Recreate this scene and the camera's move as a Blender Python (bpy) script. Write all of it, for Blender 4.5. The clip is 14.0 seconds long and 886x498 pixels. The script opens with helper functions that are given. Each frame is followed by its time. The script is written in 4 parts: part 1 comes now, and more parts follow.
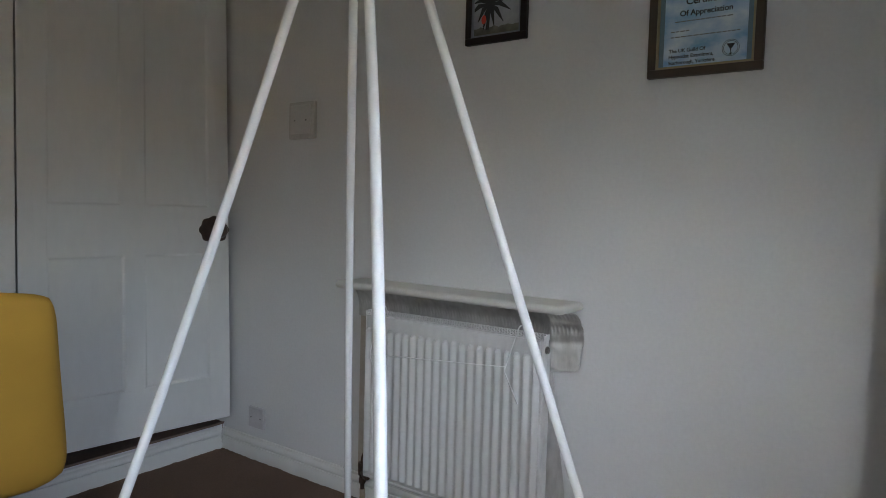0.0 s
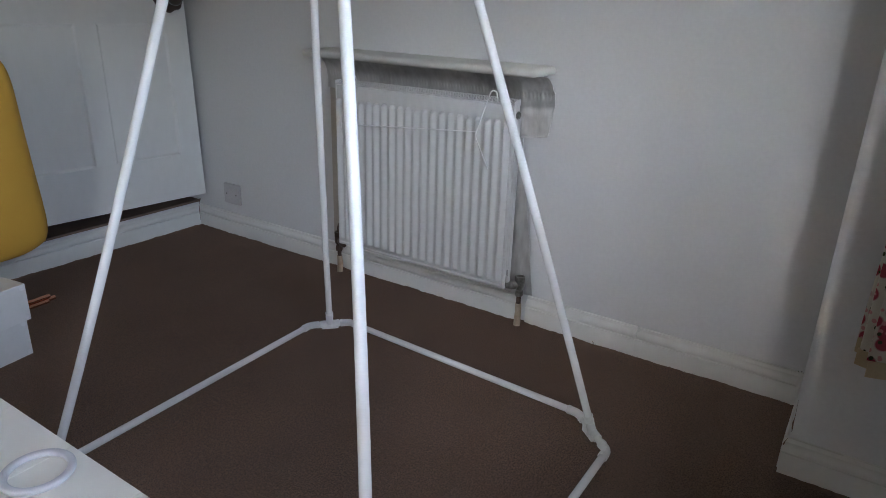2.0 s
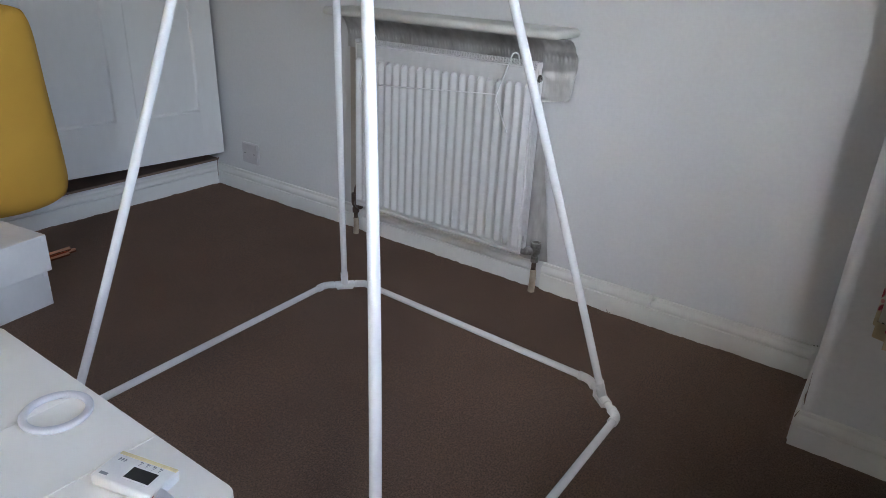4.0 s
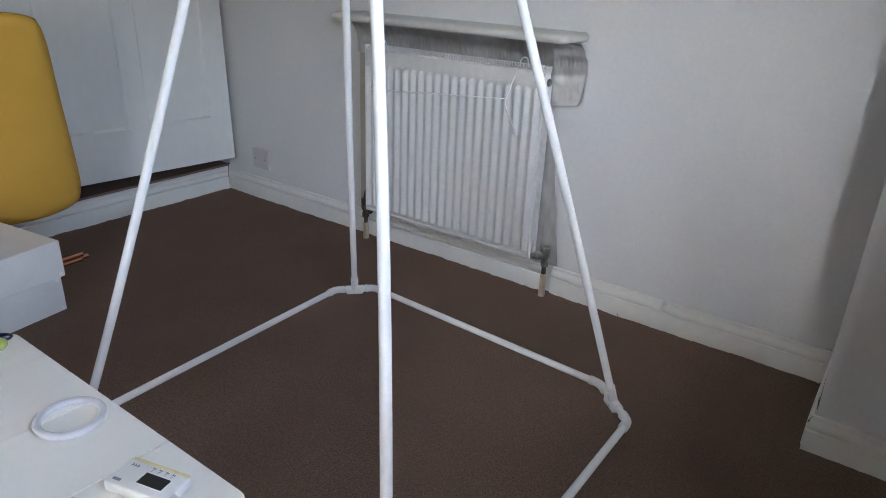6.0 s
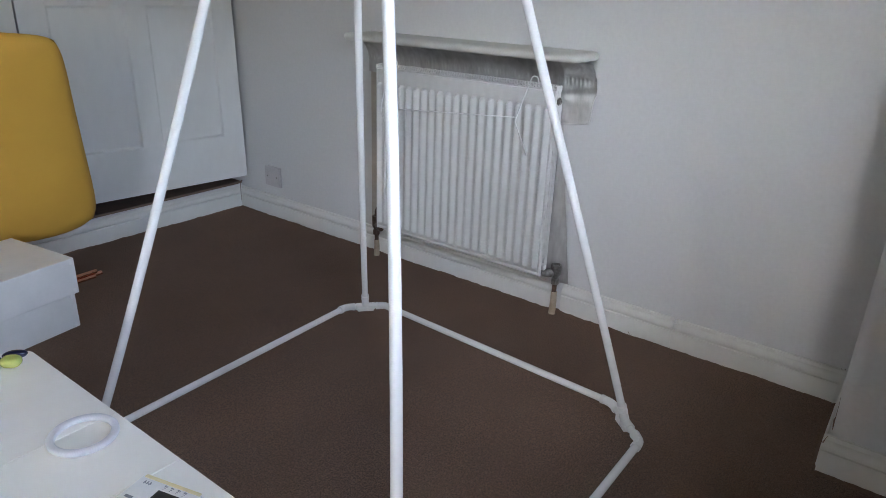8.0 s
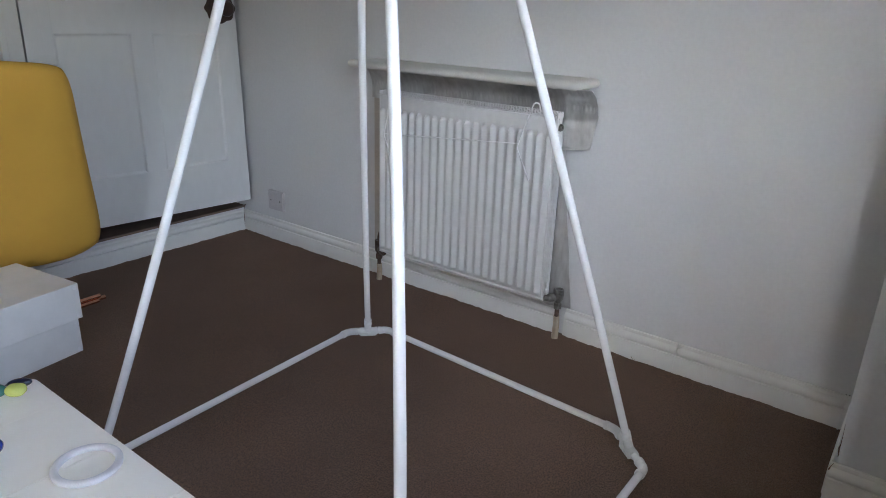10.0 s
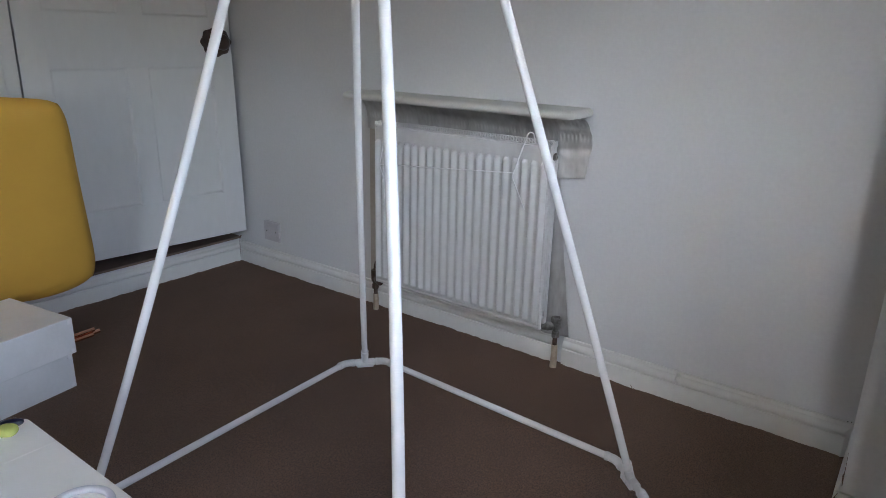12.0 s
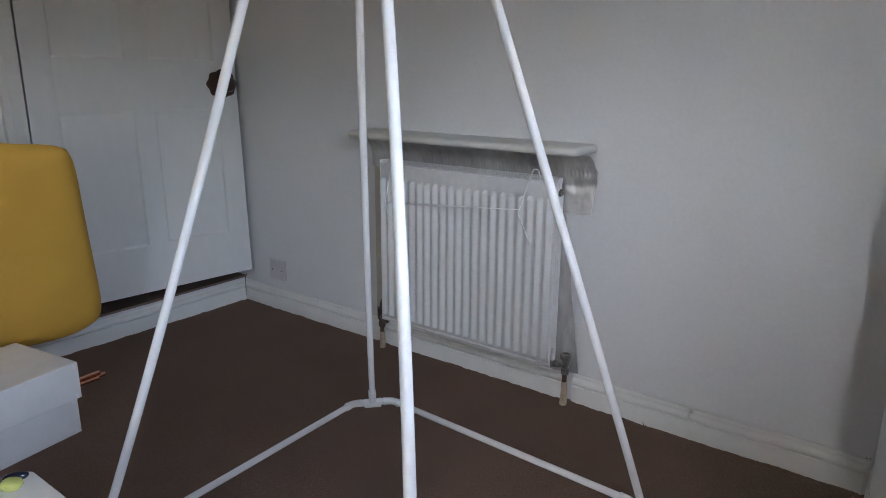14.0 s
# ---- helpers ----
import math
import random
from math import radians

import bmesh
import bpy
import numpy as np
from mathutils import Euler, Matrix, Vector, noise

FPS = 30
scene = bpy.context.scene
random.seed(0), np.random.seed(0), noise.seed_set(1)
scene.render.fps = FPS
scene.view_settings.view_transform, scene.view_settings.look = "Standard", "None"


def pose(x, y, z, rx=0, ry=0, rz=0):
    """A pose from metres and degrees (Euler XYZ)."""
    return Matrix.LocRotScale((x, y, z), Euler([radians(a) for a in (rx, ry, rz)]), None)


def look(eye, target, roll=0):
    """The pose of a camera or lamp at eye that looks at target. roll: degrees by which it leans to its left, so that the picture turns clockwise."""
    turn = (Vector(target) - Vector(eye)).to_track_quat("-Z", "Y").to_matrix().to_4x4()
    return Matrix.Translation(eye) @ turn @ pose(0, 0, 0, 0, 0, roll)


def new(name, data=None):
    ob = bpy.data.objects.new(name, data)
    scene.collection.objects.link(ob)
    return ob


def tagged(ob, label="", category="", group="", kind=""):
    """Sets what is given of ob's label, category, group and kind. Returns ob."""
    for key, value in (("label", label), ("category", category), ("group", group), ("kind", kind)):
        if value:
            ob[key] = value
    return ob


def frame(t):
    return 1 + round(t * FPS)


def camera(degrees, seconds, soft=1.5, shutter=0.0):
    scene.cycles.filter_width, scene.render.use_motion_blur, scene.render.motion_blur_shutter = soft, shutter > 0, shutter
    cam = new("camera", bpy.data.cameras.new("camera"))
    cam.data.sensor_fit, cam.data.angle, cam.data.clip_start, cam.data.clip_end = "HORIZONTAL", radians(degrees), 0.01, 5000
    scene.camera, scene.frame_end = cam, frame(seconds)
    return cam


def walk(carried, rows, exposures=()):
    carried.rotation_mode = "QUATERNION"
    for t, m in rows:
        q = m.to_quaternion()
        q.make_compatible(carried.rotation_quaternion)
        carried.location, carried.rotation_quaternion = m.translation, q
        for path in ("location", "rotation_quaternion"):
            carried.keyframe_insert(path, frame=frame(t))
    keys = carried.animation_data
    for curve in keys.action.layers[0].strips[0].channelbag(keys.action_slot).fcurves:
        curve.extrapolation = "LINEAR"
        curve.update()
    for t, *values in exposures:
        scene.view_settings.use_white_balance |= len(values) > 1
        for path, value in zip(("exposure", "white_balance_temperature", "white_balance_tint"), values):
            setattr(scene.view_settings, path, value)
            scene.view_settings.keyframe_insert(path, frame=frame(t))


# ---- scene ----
cam = camera(66.8, 14.0, soft=0.6)
PATH = [
    (0, (2.553, -1.856, 1.104), (1.38, -0.24, 0.987), 1.6),
    (0.5, (2.558, -1.865, 1.085), (1.404, -0.244, 0.882), 1.3),
    (1, (2.561, -1.8755, 1.051), (1.458, -0.267, 0.609), 1.8),
    (1.5, (2.573, -1.878, 1.024), (1.524, -0.292, 0.404), 2.0),
    (2, (2.576, -1.878, 1.016), (1.552, -0.308, 0.318), 1.8),
    (2.5, (2.578, -1.877, 1.006), (1.557, -0.327, 0.26), 2.3),
    (3, (2.578, -1.878, 0.999), (1.551, -0.353, 0.213), 2.8),
    (5.5, (2.58, -1.879, 0.999), (1.518, -0.374, 0.222), 2.5),
    (6, (2.578, -1.879, 1.002), (1.511, -0.377, 0.225), 2.4),
    (6.5, (2.58, -1.882, 1.002), (1.506, -0.379, 0.234), 2.5),
    (7, (2.581, -1.881, 1.004), (1.496, -0.375, 0.257), 2.2),
    (7.5, (2.581, -1.881, 1.004), (1.485, -0.38, 0.265), 2.2),
    (8, (2.579, -1.882, 1.006), (1.475, -0.384, 0.274), 2.1),
    (10.5, (2.578, -1.886, 1.021), (1.449, -0.374, 0.358), 1.9),
    (11, (2.58, -1.884, 1.019), (1.447, -0.371, 0.366), 1.8),
    (11.5, (2.578, -1.883, 1.027), (1.452, -0.354, 0.4), 1.7),
    (12, (2.573, -1.881, 1.028), (1.442, -0.344, 0.429), 1.4),
    (12.5, (2.572, -1.874, 1.026), (1.442, -0.333, 0.439), 0.6),
    (13, (2.563, -1.875, 1.026), (1.422, -0.338, 0.447), 0.6),
    (13.5, (2.561, -1.874, 1.035), (1.416, -0.329, 0.489), 0.4),
    (14, (2.56, -1.876, 1.043), (1.402, -0.326, 0.535), 0.4),
]
EXPOSURES = [(0.0, 5.41, 5850, 7), (1.0, 5.36, 5800, 8), (2.0, 5.55, 5750, 9), (3.0, 5.81, 5730, 9),
             (7.5, 5.91, 5740, 8.5), (11.0, 5.77, 5735, 9), (14.0, 5.57, 5740, 10)]
walk(cam, [(t, look(eye, target, roll)) for t, eye, target, roll in PATH], EXPOSURES)

# ---- daylight: an overcast sky through the east window, and through two openings added as fill ----
world = bpy.data.worlds.new("overcast_sky")
scene.world = world
world.use_nodes = True
wn = world.node_tree.nodes
sky = wn.new("ShaderNodeTexSky")
sky.sky_type, sky.sun_disc = "NISHITA", False
sky.sun_elevation, sky.sun_rotation = radians(38), radians(185)
sky.air_density, sky.dust_density = 1.0, 6.0
cloud = wn.new("ShaderNodeHueSaturation")  # cloud cover greys the sky
cloud.inputs["Saturation"].default_value = 0.5
world.node_tree.links.new(sky.outputs[0], cloud.inputs["Color"])
world.node_tree.links.new(cloud.outputs[0], wn["Background"].inputs[0])
wn["Background"].inputs[1].default_value = 0.15
sun_data = bpy.data.lights.new("sun", "SUN")
sun_data.energy, sun_data.angle, sun_data.color = 0.5, radians(20), (1.0, 0.96, 0.9)
sun = new("sun", sun_data)
sun.matrix_world = look((-0.52, -5.98, 4.69), (0, 0, 0))
# openings: two in the east wall, along y, then up z, the second unseen and added as fill; and a small one in the south
# wall, along x, up z, likewise added
FILL_SOUTH = (1.31, 1.45, 1.52, 1.74)
EAST_OPENINGS = [(-1.70, -1.10, 0.90, 1.65), (-3.75, -3.10, 0.75, 1.32)]


def portal(wide, tall, at, inward):
    """Guides the sky's light in by a window's opening."""
    data = bpy.data.lights.new("window_portal", "AREA")
    data.shape, data.size, data.size_y = "RECTANGLE", wide, tall
    data.cycles.is_portal = True
    new("window_portal", data).matrix_world = look(at, Vector(at) + Vector(inward))


for y0, y1, z0, z1 in EAST_OPENINGS:
    portal(y1 - y0, z1 - z0, (2.922, (y0 + y1) / 2, (z0 + z1) / 2), (-1, 0, 0))
x0, x1, z0, z1 = FILL_SOUTH
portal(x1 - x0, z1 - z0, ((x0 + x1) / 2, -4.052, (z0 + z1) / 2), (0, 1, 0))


# ---- materials ----
def material(name, base, rough=0.5, metal=0.0, second=None, scale=8.0, fine=120.0, bump=0.1, depth=0.002, spread=0.5,
             coat=0.0, stretch=(1, 1, 1), random_tint=0.0, speckle=0.12, crisp=0.5):
    """A surface with broad stains from base to second, fine grain, uneven gloss and fine relief, at real size."""
    m = bpy.data.materials.new(name)
    m.use_nodes = True
    n, l = m.node_tree.nodes, m.node_tree.links
    shader = n["Principled BSDF"]
    shader.inputs["Metallic"].default_value = metal
    shader.inputs["Coat Weight"].default_value = coat
    place = n.new("ShaderNodeTexCoord")
    lay = n.new("ShaderNodeMapping")
    lay.inputs["Scale"].default_value = stretch
    l.new(place.outputs["Object"], lay.inputs[0])
    broad = n.new("ShaderNodeTexNoise")
    broad.inputs["Scale"].default_value, broad.inputs["Detail"].default_value = scale, 6
    grain = n.new("ShaderNodeTexNoise")
    grain.inputs["Scale"].default_value, grain.inputs["Detail"].default_value = fine, 4
    for t in (broad, grain):
        l.new(lay.outputs[0], t.inputs["Vector"])
    ramp = n.new("ShaderNodeValToRGB")
    ramp.color_ramp.elements[0].position, ramp.color_ramp.elements[1].position = 0.5 - spread / 2, 0.5 + spread / 2
    second = second or tuple(c * 0.86 for c in base)
    ramp.color_ramp.elements[0].color, ramp.color_ramp.elements[1].color = (*second, 1), (*base, 1)
    l.new(broad.outputs[0], ramp.inputs[0])
    mix = n.new("ShaderNodeMix")
    mix.data_type, mix.blend_type = "RGBA", "OVERLAY"
    mix.inputs[0].default_value = speckle
    l.new(ramp.outputs[0], mix.inputs[6])
    sharp = n.new("ShaderNodeMapRange")
    sharp.inputs[1].default_value, sharp.inputs[2].default_value = 0.5 - crisp, 0.5 + crisp
    l.new(grain.outputs[0], sharp.inputs[0])
    l.new(sharp.outputs[0], mix.inputs[7])
    colour = mix.outputs[2]
    if random_tint:
        info = n.new("ShaderNodeObjectInfo")
        hue = n.new("ShaderNodeHueSaturation")
        span = n.new("ShaderNodeMapRange")
        span.inputs[3].default_value, span.inputs[4].default_value = 1 - random_tint, 1 + random_tint
        l.new(info.outputs["Random"], span.inputs[0])
        l.new(span.outputs[0], hue.inputs["Value"])
        l.new(colour, hue.inputs["Color"])
        colour = hue.outputs[0]
    l.new(colour, shader.inputs["Base Color"])
    gloss = n.new("ShaderNodeMapRange")
    gloss.inputs[3].default_value, gloss.inputs[4].default_value = max(rough - 0.08, 0.03), min(rough + 0.08, 1)
    l.new(broad.outputs[0], gloss.inputs[0])
    l.new(gloss.outputs[0], shader.inputs["Roughness"])
    relief = n.new("ShaderNodeBump")
    relief.inputs["Strength"].default_value, relief.inputs["Distance"].default_value = bump, depth
    l.new(grain.outputs[0], relief.inputs["Height"])
    l.new(relief.outputs[0], shader.inputs["Normal"])
    return m


WALL = material("matt_white_emulsion", (0.69, 0.69, 0.695), 0.85, second=(0.65, 0.65, 0.65), scale=1.6, fine=90, bump=0.12, depth=0.002)
CEILING = material("ceiling_paint", (0.70, 0.66, 0.60), 0.9, scale=2, fine=60)
BACKDROP_TONE = material("brick_tone_backdrop", (0.34, 0.24, 0.16), 0.9, second=(0.27, 0.19, 0.13), scale=0.8, fine=14, bump=0.3, depth=0.01)
# for the unseen south wall: its beige is set to warm the bounced light
FARWALL = material("warm_bounce_wall", (0.78, 0.62, 0.42), 0.85, second=(0.72, 0.56, 0.38), scale=1.6, fine=90, bump=0.2)
GLOSS = material("white_gloss_paint", (0.78, 0.78, 0.76), 0.38, second=(0.70, 0.69, 0.66), scale=3, fine=40, bump=0.12, coat=0.1)
DOORPAINT = material("white_satin_door_paint", (0.76, 0.76, 0.75), 0.5, second=(0.73, 0.73, 0.715), scale=2.2, fine=35, bump=0.08, stretch=(1, 1, 0.35))
CARPET = material("brown_carpet_backing", (0.12, 0.078, 0.054), 0.97, second=(0.095, 0.062, 0.043), scale=5, fine=270, bump=0.6, depth=0.004, speckle=0.5, crisp=0.26)


def pile_material():
    """Wool tufts: broad trodden patches, and each tuft a little lighter or darker than its neighbour."""
    m = material("brown_carpet_tufts", (0.176, 0.111, 0.077), 0.97, second=(0.132, 0.083, 0.057), scale=4, fine=110, bump=0.2, speckle=0.3, crisp=0.4)
    n, l = m.node_tree.nodes, m.node_tree.links
    shader = n["Principled BSDF"]
    under = shader.inputs["Base Color"].links[0].from_socket
    geo = n.new("ShaderNodeNewGeometry")
    span = n.new("ShaderNodeMapRange")
    span.inputs[3].default_value, span.inputs[4].default_value = 0.89, 1.10
    hue = n.new("ShaderNodeHueSaturation")
    l.new(geo.outputs["Random Per Island"], span.inputs[0])
    l.new(span.outputs[0], hue.inputs["Value"])
    l.new(under, hue.inputs["Color"])
    l.new(hue.outputs[0], shader.inputs["Base Color"])
    return m


PILE = pile_material()
PVC = material("white_plastic_pipe", (0.82, 0.82, 0.815), 0.22, second=(0.80, 0.80, 0.79), scale=6, fine=60, bump=0.03)
PVCFIT = material("white_plastic_fitting", (0.83, 0.83, 0.825), 0.28, scale=10, fine=80, bump=0.05)
ENAMEL = material("white_radiator_enamel", (0.65, 0.645, 0.635), 0.32, second=(0.61, 0.605, 0.59), scale=5, fine=50, bump=0.05)
SHELFPAINT = material("cream_white_gloss_shelf", (0.66, 0.65, 0.61), 0.5, second=(0.62, 0.605, 0.56), scale=7, fine=40, bump=0.01, coat=0.1)
FOIL = material("crumpled_reflective_foil", (0.62, 0.615, 0.60), 0.50, metal=0.75, second=(0.43, 0.42, 0.41), scale=16, fine=60, bump=0.35, depth=0.004, stretch=(1, 1, 0.3), spread=0.4, speckle=0.3)
BEIGE_STRIP = material("flat_beige_matt", (0.52, 0.48, 0.42), 0.9, second=(0.45, 0.41, 0.35), scale=9, fine=90, bump=0.2)
NICKEL = material("dull_nickel", (0.36, 0.35, 0.33), 0.48, metal=0.8, second=(0.10, 0.09, 0.08), scale=60, fine=200, bump=0.2)
TARNISH = material("tarnished_copper", (0.17, 0.12, 0.095), 0.5, metal=0.8, second=(0.05, 0.035, 0.03), scale=50, fine=200, bump=0.2)
OLDPAINT = material("beige_painted_pipe", (0.50, 0.42, 0.32), 0.6, second=(0.36, 0.28, 0.20), scale=40, fine=120, bump=0.3)
COPPER = material("bright_copper", (0.90, 0.48, 0.33), 0.22, metal=1.0, second=(0.74, 0.36, 0.24), scale=30, fine=120, bump=0.08)
KNOBWOOD = material("dark_varnished_knob", (0.070, 0.038, 0.026), 0.3, second=(0.030, 0.017, 0.013), scale=30, fine=90, bump=0.1, coat=0.3)
BRASS = material("aged_brass", (0.42, 0.30, 0.16), 0.35, metal=1.0, scale=40, fine=150)
DARKVOID = material("bare_brown_boards", (0.20, 0.135, 0.105), 0.8, second=(0.13, 0.09, 0.07), scale=6, fine=60, bump=0.3)
YELLOW = material("mustard_yellow_upholstery", (0.68, 0.40, 0.058), 0.85, second=(0.62, 0.355, 0.05), scale=7, fine=420, bump=0.35, depth=0.001)
BLACKMETAL = material("black_chair_metal", (0.02, 0.02, 0.022), 0.4, scale=20, fine=100)
CARD = material("white_coated_card", (0.86, 0.855, 0.86), 0.5, second=(0.75, 0.75, 0.75), scale=9, fine=90, bump=0.1)
STUD = material("pale_corner_stud", (0.93, 0.93, 0.94), 0.3, scale=40)
TABLEPAINT = material("white_painted_table", (0.90, 0.87, 0.80), 0.34, second=(0.87, 0.835, 0.765), scale=5, fine=45, bump=0.12, stretch=(1, 0.25, 1), random_tint=0.02)
RINGPLASTIC = material("translucent_white_plastic", (0.62, 0.605, 0.63), 0.4, scale=12, fine=60, bump=0.02)
DEVICE = material("white_device_plastic", (0.74, 0.735, 0.72), 0.35, second=(0.70, 0.695, 0.68), scale=14, fine=200, bump=0.05)
DEVICEYELLOW = material("yellowed_plastic_edge", (0.72, 0.62, 0.34), 0.45, scale=30, fine=120)
SCREEN = material("dark_display", (0.035, 0.033, 0.032), 0.16, scale=10, fine=50, bump=0.0)
PRINTGREY = material("grey_print", (0.22, 0.23, 0.26), 0.6, scale=30, fine=100)
PAPER = material("white_paper", (0.84, 0.84, 0.84), 0.7, scale=10, fine=150, bump=0.1)
REDINK = material("red_print", (0.45, 0.05, 0.06), 0.6, scale=30)
INK = material("black_ink", (0.015, 0.017, 0.03), 0.6, scale=30)
FRAMEWOOD = material("brown_wood_frame", (0.075, 0.052, 0.036), 0.45, second=(0.045, 0.03, 0.02), scale=12, fine=140, bump=0.2)
FRAMEDARK = material("dark_mahogany_frame", (0.020, 0.009, 0.009), 0.5, second=(0.012, 0.006, 0.006), scale=12, fine=140, bump=0.15)
GILT = material("dull_gilt_slip", (0.36, 0.31, 0.20), 0.4, metal=0.6, scale=30, fine=120)
MOUNT = material("blue_grey_mount", (0.16, 0.24, 0.30), 0.8, scale=12, fine=150)
CLOUDS = material("pale_blue_cloud_print", (0.72, 0.80, 0.86), 0.6, second=(0.14, 0.36, 0.62), scale=11, fine=60, bump=0.0, spread=0.35, stretch=(1, 1, 1.6))
DUSK = material("grey_dusk_print", (0.42, 0.43, 0.44), 0.5, second=(0.22, 0.23, 0.26), scale=9, fine=70, bump=0.0)
PALM = material("black_palm_print", (0.018, 0.018, 0.02), 0.5, scale=20, bump=0.0)
SHORE = material("dark_shore_print", (0.045, 0.055, 0.045), 0.5, second=(0.20, 0.19, 0.16), scale=30, bump=0.0)
SUNSET = material("red_print_patch", (0.60, 0.07, 0.04), 0.5, scale=20, bump=0.0)
PLATE = material("aged_plastic_plate", (0.59, 0.58, 0.57), 0.4, second=(0.56, 0.55, 0.54), scale=12, fine=120, bump=0.05)
PLATEDARK = material("grey_plastic_backbox", (0.53, 0.52, 0.51), 0.5, scale=12, fine=120, bump=0.05)
PLATEWHITE = material("white_plastic_plate", (0.56, 0.54, 0.555), 0.35, scale=12, fine=120, bump=0.03)
SCREW = material("dark_screw", (0.08, 0.08, 0.08), 0.5, metal=0.7, scale=60)
BORDER = material("beige_curtain_border", (0.60, 0.50, 0.34), 0.9, second=(0.50, 0.40, 0.25), scale=20, fine=300, bump=0.3)
EARTH = material("outdoor_lawn_and_paving", (0.05, 0.065, 0.03), 0.95, second=(0.09, 0.085, 0.07), scale=0.3, fine=6)


def thin_glass(name, tint=(1, 1, 1), gloss=0.08):
    """A flat pane: nearly all light goes straight through, a little is mirrored."""
    m = bpy.data.materials.new(name)
    m.use_nodes = True
    n, l = m.node_tree.nodes, m.node_tree.links
    clear, mirror, both = n.new("ShaderNodeBsdfTransparent"), n.new("ShaderNodeBsdfGlossy"), n.new("ShaderNodeMixShader")
    clear.inputs["Color"].default_value = (*tint, 1)
    mirror.inputs["Roughness"].default_value = 0.02
    both.inputs[0].default_value = gloss
    l.new(clear.outputs[0], both.inputs[1])
    l.new(mirror.outputs[0], both.inputs[2])
    l.new(both.outputs[0], n["Material Output"].inputs[0])
    return m


def floral():
    """Cream cloth with crimson blooms and dark leaves."""
    m = material("floral_curtain_cloth", (0.74, 0.69, 0.60), 0.9, scale=12, fine=300, bump=0.3)
    n, l = m.node_tree.nodes, m.node_tree.links
    shader = n["Principled BSDF"]
    place = n["Texture Coordinate"]
    under = shader.inputs["Base Color"].links[0].from_socket
    for size, colour, low, high in ((34, (0.34, 0.05, 0.08), 0.40, 0.50), (62, (0.62, 0.30, 0.30), 0.22, 0.30), (55, (0.05, 0.06, 0.03), 0.20, 0.25)):
        cells = n.new("ShaderNodeTexVoronoi")
        cells.inputs["Scale"].default_value = size
        l.new(place.outputs["Object"], cells.inputs["Vector"])
        cut = n.new("ShaderNodeMapRange")
        cut.inputs[1].default_value, cut.inputs[2].default_value = low, high
        cut.inputs[3].default_value, cut.inputs[4].default_value = 1, 0
        l.new(cells.outputs["Distance"], cut.inputs[0])
        mix = n.new("ShaderNodeMix")
        mix.data_type = "RGBA"
        l.new(cut.outputs[0], mix.inputs[0])
        l.new(under, mix.inputs[6])
        mix.inputs[7].default_value = (*colour, 1)
        under = mix.outputs[2]
    l.new(under, shader.inputs["Base Color"])
    return m


def let_light_through(m, share):
    """Thin cloth: part of the light passes through it."""
    n, l = m.node_tree.nodes, m.node_tree.links
    shader = n["Principled BSDF"]
    thin = n.new("ShaderNodeBsdfTranslucent")
    l.new(shader.inputs["Base Color"].links[0].from_socket, thin.inputs["Color"])
    both = n.new("ShaderNodeMixShader")
    both.inputs[0].default_value = share
    l.new(shader.outputs[0], both.inputs[1])
    l.new(thin.outputs[0], both.inputs[2])
    l.new(both.outputs[0], n["Material Output"].inputs[0])


GLASS = thin_glass("window_glass")
# tints the added fill opening, so that its light comes in warm
FILL_GLASS = thin_glass("fill_tint_glass", (1.0, 0.86, 0.68))
FLORAL = floral()
let_light_through(FLORAL, 0.5)
let_light_through(BORDER, 0.4)
BEAD_GREEN = material("green_glass_bead", (0.05, 0.16, 0.13), 0.08, scale=60, fine=100, bump=0.0, coat=0.6)
BEAD_LIME = material("lime_glass_bead", (0.50, 0.53, 0.15), 0.2, second=(0.42, 0.47, 0.11), scale=60, fine=100, bump=0.0, coat=0.6)
BEAD_NAVY = material("navy_glass_bead", (0.010, 0.013, 0.04), 0.08, scale=60, fine=100, bump=0.0, coat=0.6)
BEAD_BLUE = material("blue_glass_bead", (0.015, 0.03, 0.22), 0.08, scale=60, fine=100, bump=0.0, coat=0.6)


# ---- mesh helpers ----
def part(name, bm, mat, parent=None, label="", smooth=False, auto=False):
    """Links a bmesh as one mesh object, under a thing or a part if one is given."""
    bmesh.ops.recalc_face_normals(bm, faces=bm.faces)
    me = bpy.data.meshes.new(name)
    if auto:
        for e in bm.edges:
            if len(e.link_faces) == 2 and e.calc_face_angle(0) > radians(35):
                e.smooth = False
    for f in bm.faces:
        f.smooth = smooth or auto
    bm.to_mesh(me)
    bm.free()
    me.materials.append(mat)
    ob = new(name, me)
    if parent:
        ob.parent = parent
    if label:
        tagged(ob, label)
    return ob


def thing(name, at, label, category, group="", kind="", turn=0.0):
    """An Empty at the base of a thing, which holds its parts."""
    ob = new(name)
    ob.empty_display_size = 0.05
    ob.matrix_basis = pose(*at, 0, 0, turn)
    return tagged(ob, label, category, group, kind)


def box(x0, x1, y0, y1, z0, z1, bevel=0.0, seg=2, bm=None):
    out = bm or bmesh.new()
    one = bmesh.new()
    bmesh.ops.create_cube(one, size=1)
    for v in one.verts:
        v.co = Vector(((x0 + x1) / 2 + v.co.x * (x1 - x0), (y0 + y1) / 2 + v.co.y * (y1 - y0), (z0 + z1) / 2 + v.co.z * (z1 - z0)))
    if bevel:
        bmesh.ops.bevel(one, geom=one.edges[:], offset=bevel, segments=seg, profile=0.5, affect="EDGES")
    return pour(one, out)


